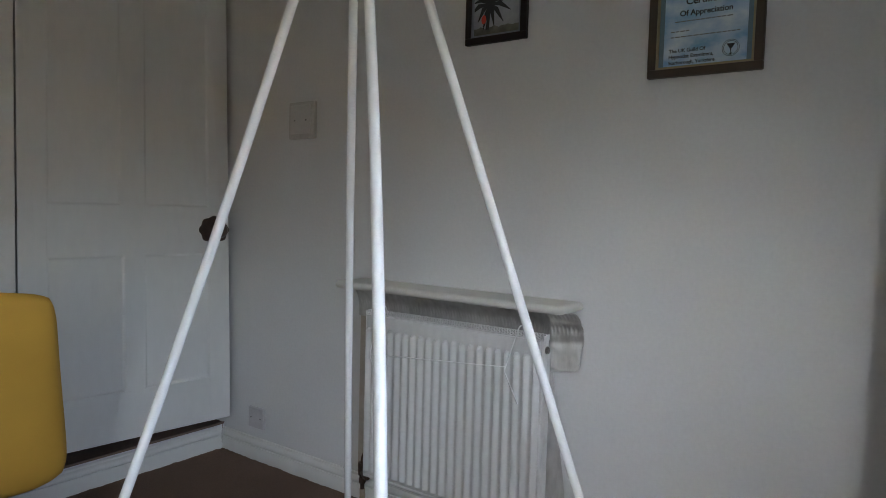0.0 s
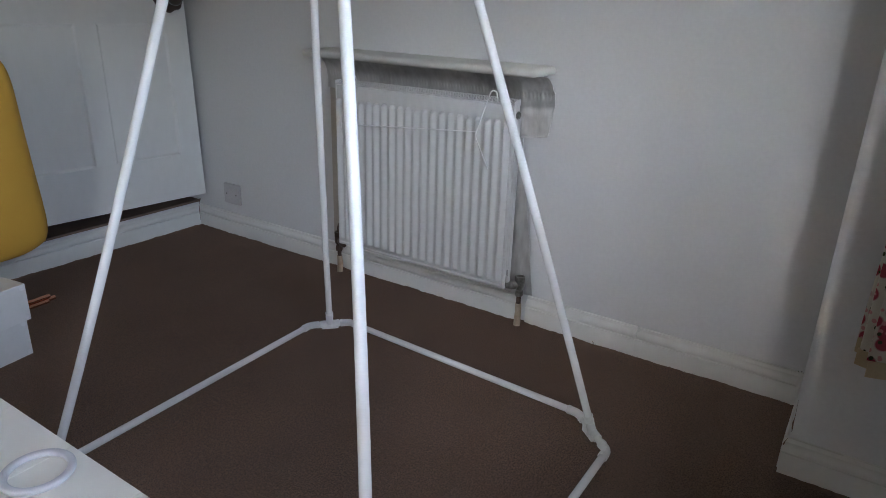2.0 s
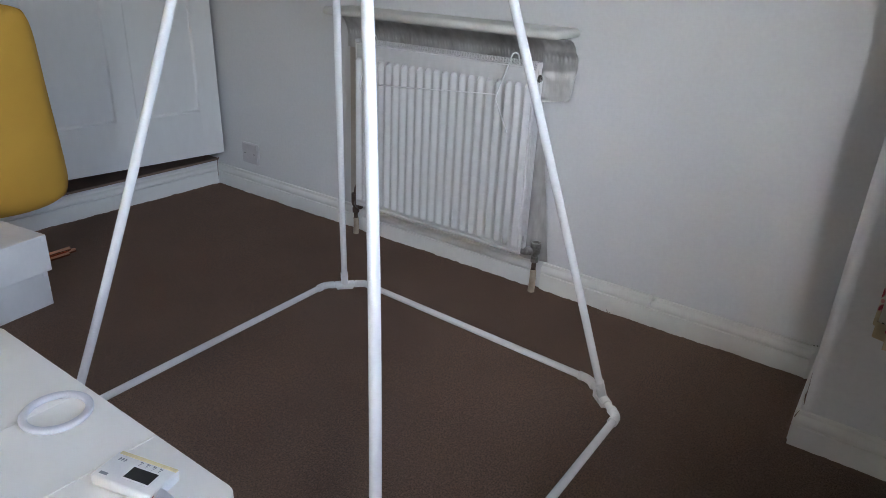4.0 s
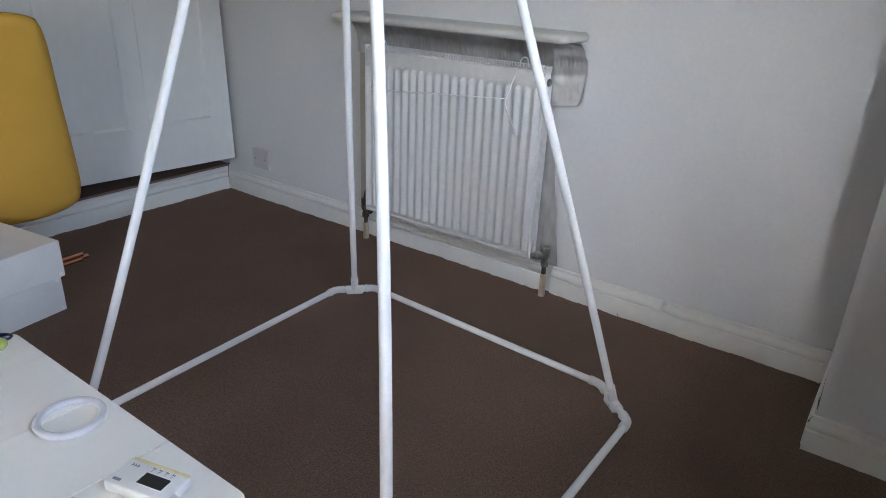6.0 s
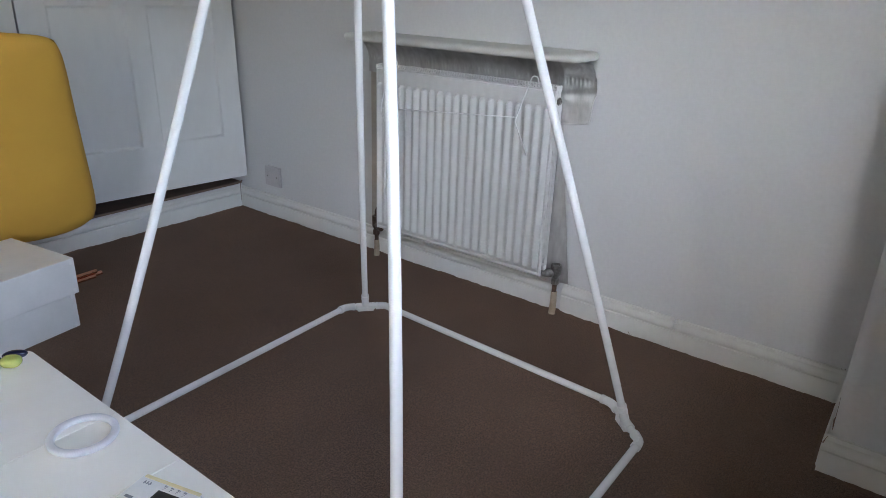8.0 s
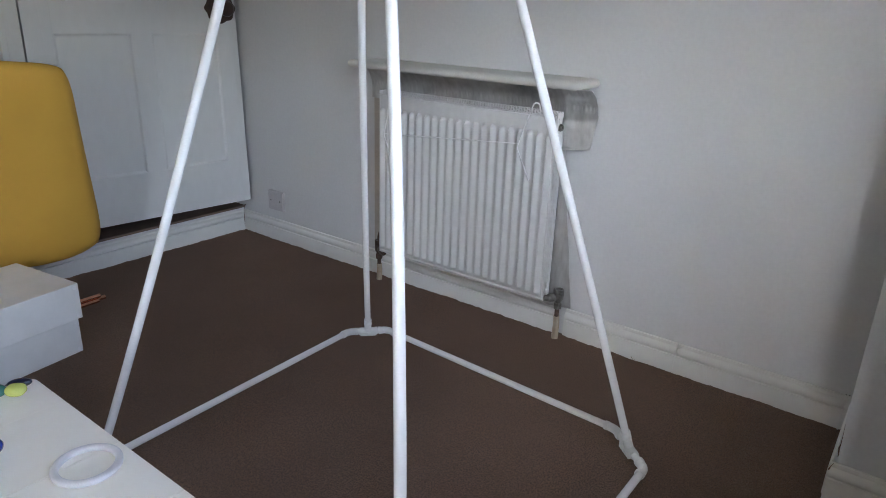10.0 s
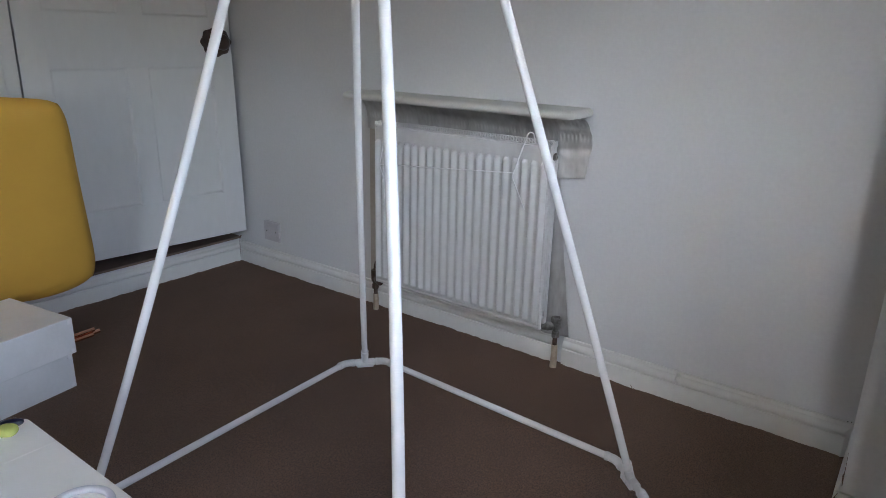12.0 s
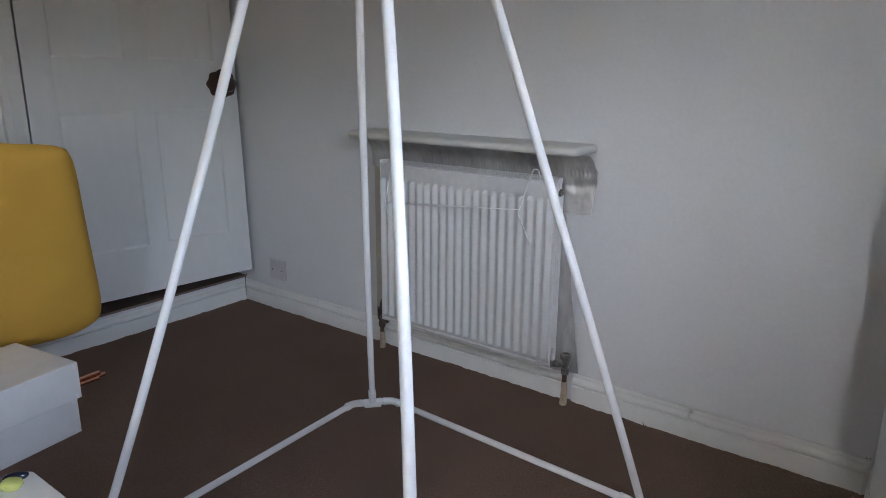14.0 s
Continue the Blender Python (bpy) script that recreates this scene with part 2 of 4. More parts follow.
def pour(one, out):
    """Adds the faces of one bmesh to another."""
    made = {v: out.verts.new(v.co) for v in one.verts}
    for f in one.faces:
        out.faces.new([made[v] for v in f.verts])
    one.free()
    return out


def tube(points, radius, sides=16, bm=None, caps=True):
    """A round bar swept along points; radius is one number or one for each point."""
    out = bm or bmesh.new()
    pts = [Vector(p) for p in points]
    radii = radius if isinstance(radius, (list, tuple)) else [radius] * len(pts)
    rings, side = [], None
    for i, p in enumerate(pts):
        way = (pts[min(i + 1, len(pts) - 1)] - pts[max(i - 1, 0)]).normalized()
        if side is None:
            side = way.orthogonal().normalized()
        side = (side - way * side.dot(way)).normalized()
        other = way.cross(side)
        rings.append([out.verts.new(p + radii[i] * (math.cos(a) * side + math.sin(a) * other))
                      for a in (2 * math.pi * k / sides for k in range(sides))])
    for a, b in zip(rings, rings[1:]):
        for k in range(sides):
            out.faces.new((a[k], a[(k + 1) % sides], b[(k + 1) % sides], b[k]))
    if caps:
        out.faces.new(rings[0][::-1])
        out.faces.new(rings[-1])
    return out


def lathe_z(profile, sides=24, bm=None):
    """Turned about z, with heights that may repeat."""
    out = bm or bmesh.new()
    rings = [[out.verts.new((r * math.cos(2 * math.pi * k / sides), r * math.sin(2 * math.pi * k / sides), h)) for k in range(sides)]
             for r, h in ((max(r, 0.0003), h) for r, h in profile)]
    for a, b in zip(rings, rings[1:]):
        for k in range(sides):
            out.faces.new((a[k], a[(k + 1) % sides], b[(k + 1) % sides], b[k]))
    out.faces.new(rings[0][::-1])
    out.faces.new(rings[-1])
    return out


def moved(bm, m):
    bmesh.ops.transform(bm, matrix=m, verts=bm.verts)
    return bm


def curve_points(*corners, radius=0.02, steps=6):
    """A polyline with rounded corners."""
    pts = [Vector(c) for c in corners]
    out = [pts[0]]
    for a, b, c in zip(pts, pts[1:], pts[2:]):
        r = min(radius, (a - b).length * 0.49, (c - b).length * 0.49)
        p, q = b + (a - b).normalized() * r, b + (c - b).normalized() * r
        for k in range(steps + 1):
            u = k / steps
            out.append(p * (1 - u) ** 2 + b * 2 * u * (1 - u) + q * u ** 2)
    return out + [pts[-1]]


def letters(text, size, at, mat, parent, align="LEFT", name="lettering"):
    """Flat lettering on the radiator wall, facing the room."""
    data = bpy.data.curves.new(name, "FONT")
    data.body, data.size, data.align_x, data.extrude, data.offset = text, size, align, 0.0003, size * 0.022
    ob = bpy.data.objects.new(name, data)
    scene.collection.objects.link(ob)
    me = bpy.data.meshes.new_from_object(ob.evaluated_get(bpy.context.evaluated_depsgraph_get()))
    bpy.data.objects.remove(ob)
    me.transform(pose(*at, 90, 0, 0))
    me.materials.clear()
    me.materials.append(mat)
    made = new(name, me)
    made.parent = parent
    return made


# ---- the room ----
HIGH, EAST, SOUTH = 2.42, 2.80, -3.9


def wall(name, pieces, label, mat=WALL):
    bm = bmesh.new()
    for p in pieces:
        box(*p, bm=bm)
    return tagged(part(name, bm, mat), label, "wall", kind="structure")


wall("wall_north", [(-0.75, EAST + 0.12, 0, 0.15, -0.2, HIGH)], "matt off-white plastered wall with radiator and pictures")
wall("wall_west", [(-0.13, 0, -0.0, -0.855, -0.2, 0.104), (-0.13, 0, 0, -0.855, 2.16, HIGH), (-0.13, 0, SOUTH - 0.15, -0.855, -0.2, HIGH)],
     "off-white plastered wall round the cupboard door")
x0, x1, z0, z1 = FILL_SOUTH
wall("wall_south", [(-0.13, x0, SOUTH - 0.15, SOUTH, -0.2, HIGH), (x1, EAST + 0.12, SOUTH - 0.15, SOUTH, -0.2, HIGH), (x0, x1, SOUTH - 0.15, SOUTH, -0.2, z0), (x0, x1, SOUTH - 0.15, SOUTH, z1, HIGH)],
     "unseen south wall toned beige for warm bounce, with an added fill-light opening", FARWALL)
(FY0, FY1, FZ0, FZ1), (SY0, SY1, SZ0, SZ1) = EAST_OPENINGS
wall("wall_east", [(EAST, EAST + 0.12, SOUTH, SY0, -0.2, HIGH), (EAST, EAST + 0.12, SY1, FY0, -0.2, HIGH), (EAST, EAST + 0.12, FY1, 0, -0.2, HIGH),
                   (EAST, EAST + 0.12, FY0, FY1, -0.2, FZ0), (EAST, EAST + 0.12, FY0, FY1, FZ1, HIGH),
                   (EAST, EAST + 0.12, SY0, SY1, -0.2, SZ0), (EAST, EAST + 0.12, SY0, SY1, SZ1, HIGH)],
     "off-white plastered wall with a window and an added fill-light opening")
pier_bm = box(2.538, EAST, -0.335, 0.0, 0, HIGH)
bmesh.ops.bevel(pier_bm, geom=[e for e in pier_bm.edges if all(v.co.x < 2.54 and v.co.y < -0.3 for v in e.verts)], offset=0.034, segments=8, profile=0.5, affect="EDGES")
tagged(part("wall_pier", pier_bm, WALL, auto=True), "off-white plastered pier with a rounded corner", "wall", kind="structure")
wall("ceiling", [(-0.8, EAST + 0.12, SOUTH - 0.15, 0.15, HIGH, HIGH + 0.15)], "plain white ceiling", CEILING)
wall("cupboard_lining", [(-0.75, -0.70, -0.95, 0, -0.2, HIGH), (-0.70, -0.13, -0.95, -0.90, -0.2, HIGH), (-0.70, -0.0005, -0.90, 0, 0.1045, 0.114)],
     "bare brown boards inside the cupboard", DARKVOID)

floor_bm = box(0, EAST, SOUTH, 0, -0.05, 0)
tagged(part("floor", floor_bm, CARPET), "dark brown short-pile fitted carpet", "carpet", kind="structure")
ground_bm = box(-120, 120, -120, 120, -0.6, -0.5)
tagged(part("ground", ground_bm, EARTH), "lawn and paving outside the window", "ground", kind="structure")
# unseen block, added to screen the lowest sky and return warm light
tagged(part("backdrop", box(12, 13, -60, 60, -0.5, 1.2), BACKDROP_TONE), "unseen brick-toned block added to screen low sky light", "backdrop", kind="structure")


def skirting(name, start, end, depth=0.02, high=0.096, ends=(0, 0), chip=0.0):
    """A moulded skirting board: start and end lie on the wall, the room is to its right."""
    a, b = Vector((*start, 0)), Vector((*end, 0))
    way = (b - a).normalized()
    out = Vector((way.y, -way.x, 0))
    shape = [(0, 0), (depth, 0), (depth, high * 0.60), (depth * 0.95, high * 0.615), (depth * 0.70, high * 0.622), (depth * 0.66, high * 0.636), (depth * 0.80, high * 0.650),
             (depth * 0.95, high * 0.690), (depth * 0.99, high * 0.74), (depth * 0.94, high * 0.80), (depth * 0.78, high * 0.855), (depth * 0.58, high * 0.890),
             (depth * 0.50, high * 0.905), (depth * 0.48, high * 0.975), (depth * 0.40, high), (0, high)]
    bm = bmesh.new()
    count = max(2, int((b - a).length / 0.06))
    rings = []
    for i in range(count + 1):
        p = a + (b - a) * i / count
        ring = []
        for d, h in shape:
            mitre = way * (d * ends[0] if i == 0 else d * ends[1] if i == count else 0)
            if i == 0 and h > high * 0.66:
                mitre = mitre + way * chip * (0.7 + 0.5 * math.sin(h * 900))
            sway = 0.0007 * noise.noise(Vector((p.x * 9, p.y * 9, h * 20)))
            ring.append(bm.verts.new(p + mitre + out * (d + (sway if d > 0 else 0)) + Vector((0, 0, h))))
        rings.append(ring)
    for r, s in zip(rings, rings[1:]):
        for k in range(len(shape)):
            bm.faces.new((r[k], r[(k + 1) % len(shape)], s[(k + 1) % len(shape)], s[k]))
    bm.faces.new(rings[0][::-1])
    bm.faces.new(rings[-1])
    return tagged(part(name, bm, GLOSS, auto=True), "white gloss-painted moulded skirting board", "skirting board", kind="structure")


skirting("baseboard_north", (0.0, 0), (1.667, 0), ends=(1, 0))
skirting("baseboard_north_middle", (1.699, 0), (2.071, 0))
skirting("baseboard_north_end", (2.0716, 0), (2.538, 0), ends=(0, -1), high=0.0952, chip=0.009)
skirting("baseboard_west", (0, SOUTH), (0, -0.001), ends=(0, -1), high=0.099)
skirting("baseboard_pier_side", (2.538, 0), (2.538, -0.335), ends=(1, 0.0), high=0.094, depth=0.009)
skirting("baseboard_pier_front", (2.532, -0.3355), (EAST, -0.335), high=0.092)
skirting("baseboard_east", (EAST, -0.36), (EAST, SOUTH))
skirting("baseboard_south", (EAST, SOUTH), (0, SOUTH))

# open cracks where the old skirting has pulled away from the corners
def crack(name, line, wide, label):
    bm = tube(line, wide, 6)
    return tagged(part(name, bm, DARKVOID), label, "crack", kind="structure")


crack("trim_corner_crack", [(0.0212, -0.0125, 0.125), (0.0212, -0.020, 0.110), (0.0205, -0.0215, 0.092), (0.0210, -0.0225, 0.066), (0.0205, -0.0215, 0.046), (0.0210, -0.022, 0.022)],
      [0.0030, 0.0016, 0.0010, 0.0014, 0.0009, 0.0004], "dark open crack in the skirting corner")
crack("trim_pier_crack", [(2.5402, -0.3132, 0.179), (2.5412, -0.3160, 0.150), (2.5415, -0.3168, 0.130), (2.5408, -0.3158, 0.120), (2.5418, -0.3172, 0.108), (2.5424, -0.3186, 0.096)],
      [0.0003, 0.0005, 0.0008, 0.0022, 0.0020, 0.0005], "dark open crack up the pier's corner")
crack("trim_pier_crack_low", [(2.5385, -0.3440, 0.0925), (2.5345, -0.3475, 0.0835), (2.5330, -0.3500, 0.0775), (2.5335, -0.3535, 0.0705)], [0.0004, 0.0008, 0.0019, 0.0008], "dark open crack at the pier skirting's end")
for x, z in ((2.5245, 0.0973), (2.5166, 0.0958)):
    tagged(part("trim_nail_hole", moved(lathe_z([(0.0016, -0.001), (0.0016, 0.0006)], 8), pose(x, -0.0003, z, 90, 0, 0)), SCREW), "small dark nail hole above the skirting", "nail hole", kind="structure")

# windows: the first brings the daylight, the two unseen others are added fill
def casement(name, at, wide, tall, label, glazing, bar=0.035, mullion=None, turn=0.0):
    """A white window in its opening: frame, panes, and a deep board as sill that shades the near floor; it looks out
    along its own x.
    """
    w = thing(name, at, label, "window", kind="structure", turn=turn)
    half = wide / 2
    bars = [(-half, half, 0, bar), (-half, half, tall - bar, tall), (-half, -half + bar, bar, tall - bar), (half - bar, half, bar, tall - bar)]
    panes = [(-half + bar, half - bar)]
    if mullion:
        bars.append((*mullion, bar, tall - bar))
        panes = [(-half + bar, mullion[0]), (mullion[1], half - bar)]
    for a, b, c, d in bars:
        part("window_frame", box(0, 0.06, a, b, c, d, 0.004), GLOSS, w)
    for a, b in panes:
        pane = part("pane", box(0.027, 0.031, a, b, bar, tall - bar), glazing, w)
        pane.visible_shadow = False
    # unseen sill, made this deep to hold window light off the carpet
    part("sill_shade_board", box(-0.185, 0.0, -half - 0.03, half, -0.030, -0.003, 0.006), GLOSS, w)


casement("window_1", (EAST + 0.05, (FY0 + FY1) / 2, FZ0), FY1 - FY0, FZ1 - FZ0, "white framed window with two panes", GLASS, mullion=(0.03, 0.13))
casement("fill_window_east", (EAST + 0.05, (SY0 + SY1) / 2, SZ0), SY1 - SY0, SZ1 - SZ0, "added unseen low window with a tinted pane, for warm fill light", FILL_GLASS)
# unseen opening, added to brighten the pier and the wall beside it
x0, x1, z0, z1 = FILL_SOUTH
casement("fill_window_south", ((x0 + x1) / 2, SOUTH - 0.05, z0), x1 - x0, z1 - z0, "added unseen small window for fill light from the south", GLASS, bar=0.022, turn=-90)

# ---- the cupboard door, standing a little ajar ----
DOOR_TURN = -math.degrees(math.atan2(0.09, 0.815))
door = thing("door_1", (0.0, -0.845, 0.166), "white painted four-panel cupboard door, slightly ajar", "door", kind="structure", turn=DOOR_TURN)
DW, DH = 0.82, 1.97


def door_bar(name, y0, y1, z0, z1):
    part(name, box(-0.034, 0.0, y0, y1, z0, z1, 0.0004, 1), DOORPAINT, door)


door_bar("stile", 0.0, 0.092, 0, DH)
door_bar("stile", 0.727, DW, 0, DH)
door_bar("muntin", 0.369, 0.446, 0.190, 0.727)
door_bar("muntin", 0.357, 0.446, 0.918, DH - 0.11)
door_bar("bottom_rail", 0.092, 0.727, 0, 0.190)
door_bar("lock_rail", 0.092, 0.727, 0.727, 0.918)
door_bar("top_rail", 0.092, 0.727, DH - 0.11, DH)
for z0, z1, muntin in ((0.190, 0.727, 0.369), (0.918, DH - 0.11, 0.357)):
    for y0, y1 in ((0.092, muntin), (0.446, 0.727)):
        bm = box(-0.026, -0.0085, y0, y1, z0, z1)
        loops = []
        for inset, deep in ((-0.0005, -0.0006), (0.003, -0.0014), (0.007, -0.0046), (0.011, -0.0062), (0.016, -0.0064)):
            loops.append([bm.verts.new((deep, y, z)) for y, z in ((y0 + inset, z0 + inset), (y1 - inset, z0 + inset), (y1 - inset, z1 - inset), (y0 + inset, z1 - inset))])
        for o, i in zip(loops, loops[1:]):
            for k in range(4):
                bm.faces.new((o[k], o[(k + 1) % 4], i[(k + 1) % 4], i[k]))
        bm.faces.new(loops[-1])
        part("panel", bm, DOORPAINT, door)
rose_bm = lathe_z([(0.056, 0), (0.058, 0.004), (0.055, 0.010), (0.046, 0.014), (0.036, 0.012), (0.026, 0.017), (0.017, 0.022), (0.016, 0.03)], 48)
for v in rose_bm.verts:
    far, ang = math.hypot(v.co.x, v.co.y), math.atan2(v.co.y, v.co.x)
    if far > 0.03:
        v.co.x *= 1 + 0.055 * math.cos(8 * ang)
        v.co.y *= (1 + 0.055 * math.cos(8 * ang)) * 1.18
rose = part("rosette", moved(rose_bm, pose(0.0, 0.749, 0.824, 0, 90, 0)), KNOBWOOD, door, "dark varnished carved wooden rosette", smooth=True)
part("knob", moved(lathe_z([(0.014, 0.025), (0.014, 0.034), (0.024, 0.04), (0.031, 0.05), (0.032, 0.06), (0.028, 0.07), (0.017, 0.077), (0.003, 0.079)], 28),
                   pose(0.0, 0.749, 0.824, 0, 90, 0)), KNOBWOOD, rose, "dark round door knob", smooth=True)
for dz in (-0.045, 0.045):
    part("screw", moved(lathe_z([(0.005, 0.004), (0.005, 0.0085), (0.002, 0.0095)], 12), pose(0.0, 0.749, 0.824 + dz, 0, 90, 0)), BRASS, rose)

# the door hangs out of true: its free edge stands less open towards the top
for piece in door.children_recursive:
    for v in piece.data.vertices:
        v.co.x -= 0.066 * (v.co.y / DW) * (v.co.z / 1.8)

# moulded architrave up the hinge side and over the door
bm = box(0, 0.016, -0.93, -0.8565, 0.0965, 2.21, 0.003)
box(0.014, 0.024, -0.93, -0.905, 0.0965, 2.21, 0.004, 2, bm)
tagged(part("trim_architrave", bm, GLOSS), "white gloss-painted moulded door architrave", "architrave", kind="structure")
tagged(part("trim_lintel", box(0, 0.016, -0.86, -0.003, 2.155, 2.21, 0.003), GLOSS), "white gloss-painted trim over the door", "architrave", kind="structure")

# ---- radiator ----
RX0, RX1, RZ0, RZ1, RFRONT = 0.955, 1.657, 0.145, 0.731, -0.109
radiator = thing("radiator", (RX0, 0, RZ0), "white enamelled ribbed panel radiator on the wall", "radiator")


def rad_panel(front, deep, name):
    """A pressed steel panel with upright rounded ribs."""
    w, h = RX1 - RX0, RZ1 - RZ0
    ribs, pitch = 21, 0.0330
    first = 0.0205
    xs = {0.0, 0.003, 0.006, 0.010, w - 0.018, w - 0.014, w - 0.010, w - 0.006, w - 0.003, w}
    for r in range(ribs):
        c = first + r * pitch
        xs |= {round(c + d, 5) for d in (-0.0122, -0.0108, -0.0094, -0.0078, -0.0062, -0.0044, -0.0022, 0, 0.0022, 0.0044, 0.0062, 0.0078, 0.0094, 0.0108, 0.0122)}
    xs = sorted(xs)
    zs = [0, 0.004, 0.008, 0.012, 0.016, 0.019, 0.022, 0.025, 0.028, 0.031, 0.034, 0.2, 0.35, h - 0.059, h - 0.056, h - 0.053, h - 0.050, h - 0.047, h - 0.043, h - 0.008, h - 0.003, h]
    bm = bmesh.new()

    def height(x, z):
        d = abs((x - first + pitch / 2) % pitch - pitch / 2)
        if x < first - pitch / 2 or x > first + pitch * (ribs - 0.5):
            d = 1
        over = 0.5 + 0.5 * math.cos(math.pi * min(d / 0.0122, 1))
        end = min(max((z - 0.020) / 0.013, 0), 1) * min(max((h - 0.045 - z) / 0.013, 0), 1)
        end = end * end * (3 - 2 * end)
        rim = 0.004 if x in (0.0, w) or z in (0, h) else 0
        if x == round(w - 0.010, 12) or abs(x - (w - 0.010)) < 1e-6 or abs(x - 0.006) < 1e-6 or abs(z - 0.012) < 1e-6:
            rim = 0.0025
        return 0.0185 * over * end - rim

    grid = [[bm.verts.new((x, front - height(x, z), z)) for z in zs] for x in xs]
    for a, b in zip(grid, grid[1:]):
        for k in range(len(zs) - 1):
            bm.faces.new((a[k], b[k], b[k + 1], a[k + 1]))
    edge = [e for e in bm.edges if e.is_boundary]
    out = bmesh.ops.extrude_edge_only(bm, edges=edge)
    for v in out["geom"]:
        if isinstance(v, bmesh.types.BMVert):
            v.co.y = front + deep
    bmesh.ops.contextual_create(bm, geom=[e for e in bm.edges if e.is_boundary])
    return part(name, bm, ENAMEL, radiator, smooth=False, auto=True)


rad_panel(RFRONT, 0.012, "front_panel")
part("back_panel", box(0.002, RX1 - RX0 - 0.002, -0.076, -0.072, 0.002, RZ1 - RZ0 - 0.01, 0.002, 1), ENAMEL, radiator)
fins = bmesh.new()
for k in range(44):
    box(0.02 + k * 0.0160, 0.021 + k * 0.0160, -0.094, -0.077, 0.02, 0.55, bm=fins)
part("convector", fins, ENAMEL, radiator)
for x0, x1 in ((-0.0005, 0.0012), (RX1 - RX0 - 0.0012, RX1 - RX0 + 0.0005)):
    part("side_cover", box(x0, x1, -0.0955, -0.077, 0.06, 0.585, 0.0004, 1), ENAMEL, radiator)
grille = bmesh.new()
gw, gh = RX1 - RX0, RZ1 - RZ0
box(0.0, gw, -0.1075, -0.1045, gh + 0.0003, gh + 0.0025, 0.0006, 1, grille)
box(0.0, gw, -0.076, -0.072, gh + 0.0110, gh + 0.0135, 0.0006, 1, grille)
for k in range(74):
    x = 0.006 + k * (gw - 0.012) / 73
    for lean in (0.0045, -0.0045):
        tube([(x - lean, -0.106, gh + 0.0014), (x + lean, -0.090, gh + 0.0070), (x - lean, -0.074, gh + 0.0122)], 0.0014, 4, grille)
for x in (0.001, gw - 0.001):
    box(x - 0.001, x + 0.001, -0.1075, -0.072, gh - 0.004, gh + 0.0125, bm=grille)
part("top_grille", grille, ENAMEL, radiator)
part("bleed_plug", moved(lathe_z([(0.012, -0.01), (0.012, 0.006), (0.009, 0.009), (0.004, 0.009), (0.004, 0.004)], 6), pose(gw - 0.001, -0.088, gh - 0.032, 0, 90, 0)), NICKEL, radiator, "dull nickel bleed plug")
part("lower_plug", moved(lathe_z([(0.011, -0.01), (0.011, 0.008), (0.008, 0.01)], 12), pose(gw - 0.001, -0.090, 0.03, 0, 90, 0)), ENAMEL, radiator)


def valve(name, x, y, low, top, dark, label):
    """A radiator valve on its pipe, which comes up out of the floor in front of the wall."""
    v = thing(name, (x, y, 0), label, "radiator valve", "radiator valves")
    part("pipe_sleeve", tube([(0, 0, 0), (0.001, 0.001, low * 0.45), (0, 0, low * 0.72)], [0.0115, 0.0105, 0.010], 14), OLDPAINT, v, "beige paint-covered pipe", smooth=False, auto=True)
    part("pipe", tube([(0, 0, low * 0.70), (0, 0, low + 0.01)], 0.0078, 14), TARNISH, v, "dark tarnished copper pipe", auto=True)
    part("nut", moved(lathe_z([(0.0125, low - 0.004), (0.014, low), (0.014, low + 0.016), (0.011, low + 0.019)], 6), Matrix.Identity(4)), dark, v)
    part("body", lathe_z([(0.0105, low + 0.017), (0.0125, low + 0.024), (0.0165, low + 0.030), (0.0175, top - 0.016), (0.0175, top - 0.002), (0.0165, top), (0.0125, top), (0.0115, top - 0.006), (0.004, top - 0.006)], 18), dark, v, auto=True)
    side = 1 if x < 1.2 else -1
    reach = (RX0 - x) if side > 0 else (x - RX1)
    mid = (low + top) / 2 + 0.004
    part("union", tube([(0, 0, mid), (side * (reach * 0.4), -0.012, mid), (side * (reach * 0.7), -0.022, mid), (side * (reach + 0.006), -0.036, mid)], [0.010, 0.0145, 0.0145, 0.010], 14), dark, v, auto=True)
    return v


valve("radiator_valve", 1.684, -0.045, 0.112, 0.176, NICKEL, "dull nickel radiator valve on a painted pipe")
left_valve = valve("radiator_valve", 0.905, -0.052, 0.092, 0.165, TARNISH, "dark tarnished radiator valve with a pointed spindle")
part("spindle", lathe_z([(0.0075, 0.160), (0.0085, 0.168), (0.007, 0.184), (0.003, 0.197), (0.001, 0.200)], 12), TARNISH, left_valve, auto=True)

# shelf over the radiator
shelf = thing("radiator_shelf", (0.83, 0, 0.811), "cream-white gloss-painted wooden shelf above the radiator", "shelf")
bm = bmesh.new()
rings = []
for inset, z in ((0.016, 0.004), (0.007, 0.0055), (0.002, 0.010), (0.0, 0.016), (0.001, 0.021), (0.005, 0.0265), (0.011, 0.0295), (0.018, 0.030)):
    line = [(0.0 + inset, 0.0), (0.898 - inset, 0.0)]
    for cx, start in ((0.898 - 0.026, 0), (0.026, 90)):
        for k in range(9):
            a = math.radians(start + k * 90 / 8)
            line.append((cx + (0.026 - inset) * math.cos(a), -0.124 - (0.026 - inset) * math.sin(a)))
    rings.append([bm.verts.new((x, y, z + 0.0008 * math.sin(x * 11))) for x, y in line])
for r, t in zip(rings, rings[1:]):
    for k in range(len(r)):
        bm.faces.new((r[k], r[(k + 1) % len(r)], t[(k + 1) % len(r)], t[k]))
bm.faces.new(rings[0][::-1])
bm.faces.new(rings[-1])
part("board", bm, SHELFPAINT, shelf, auto=True)
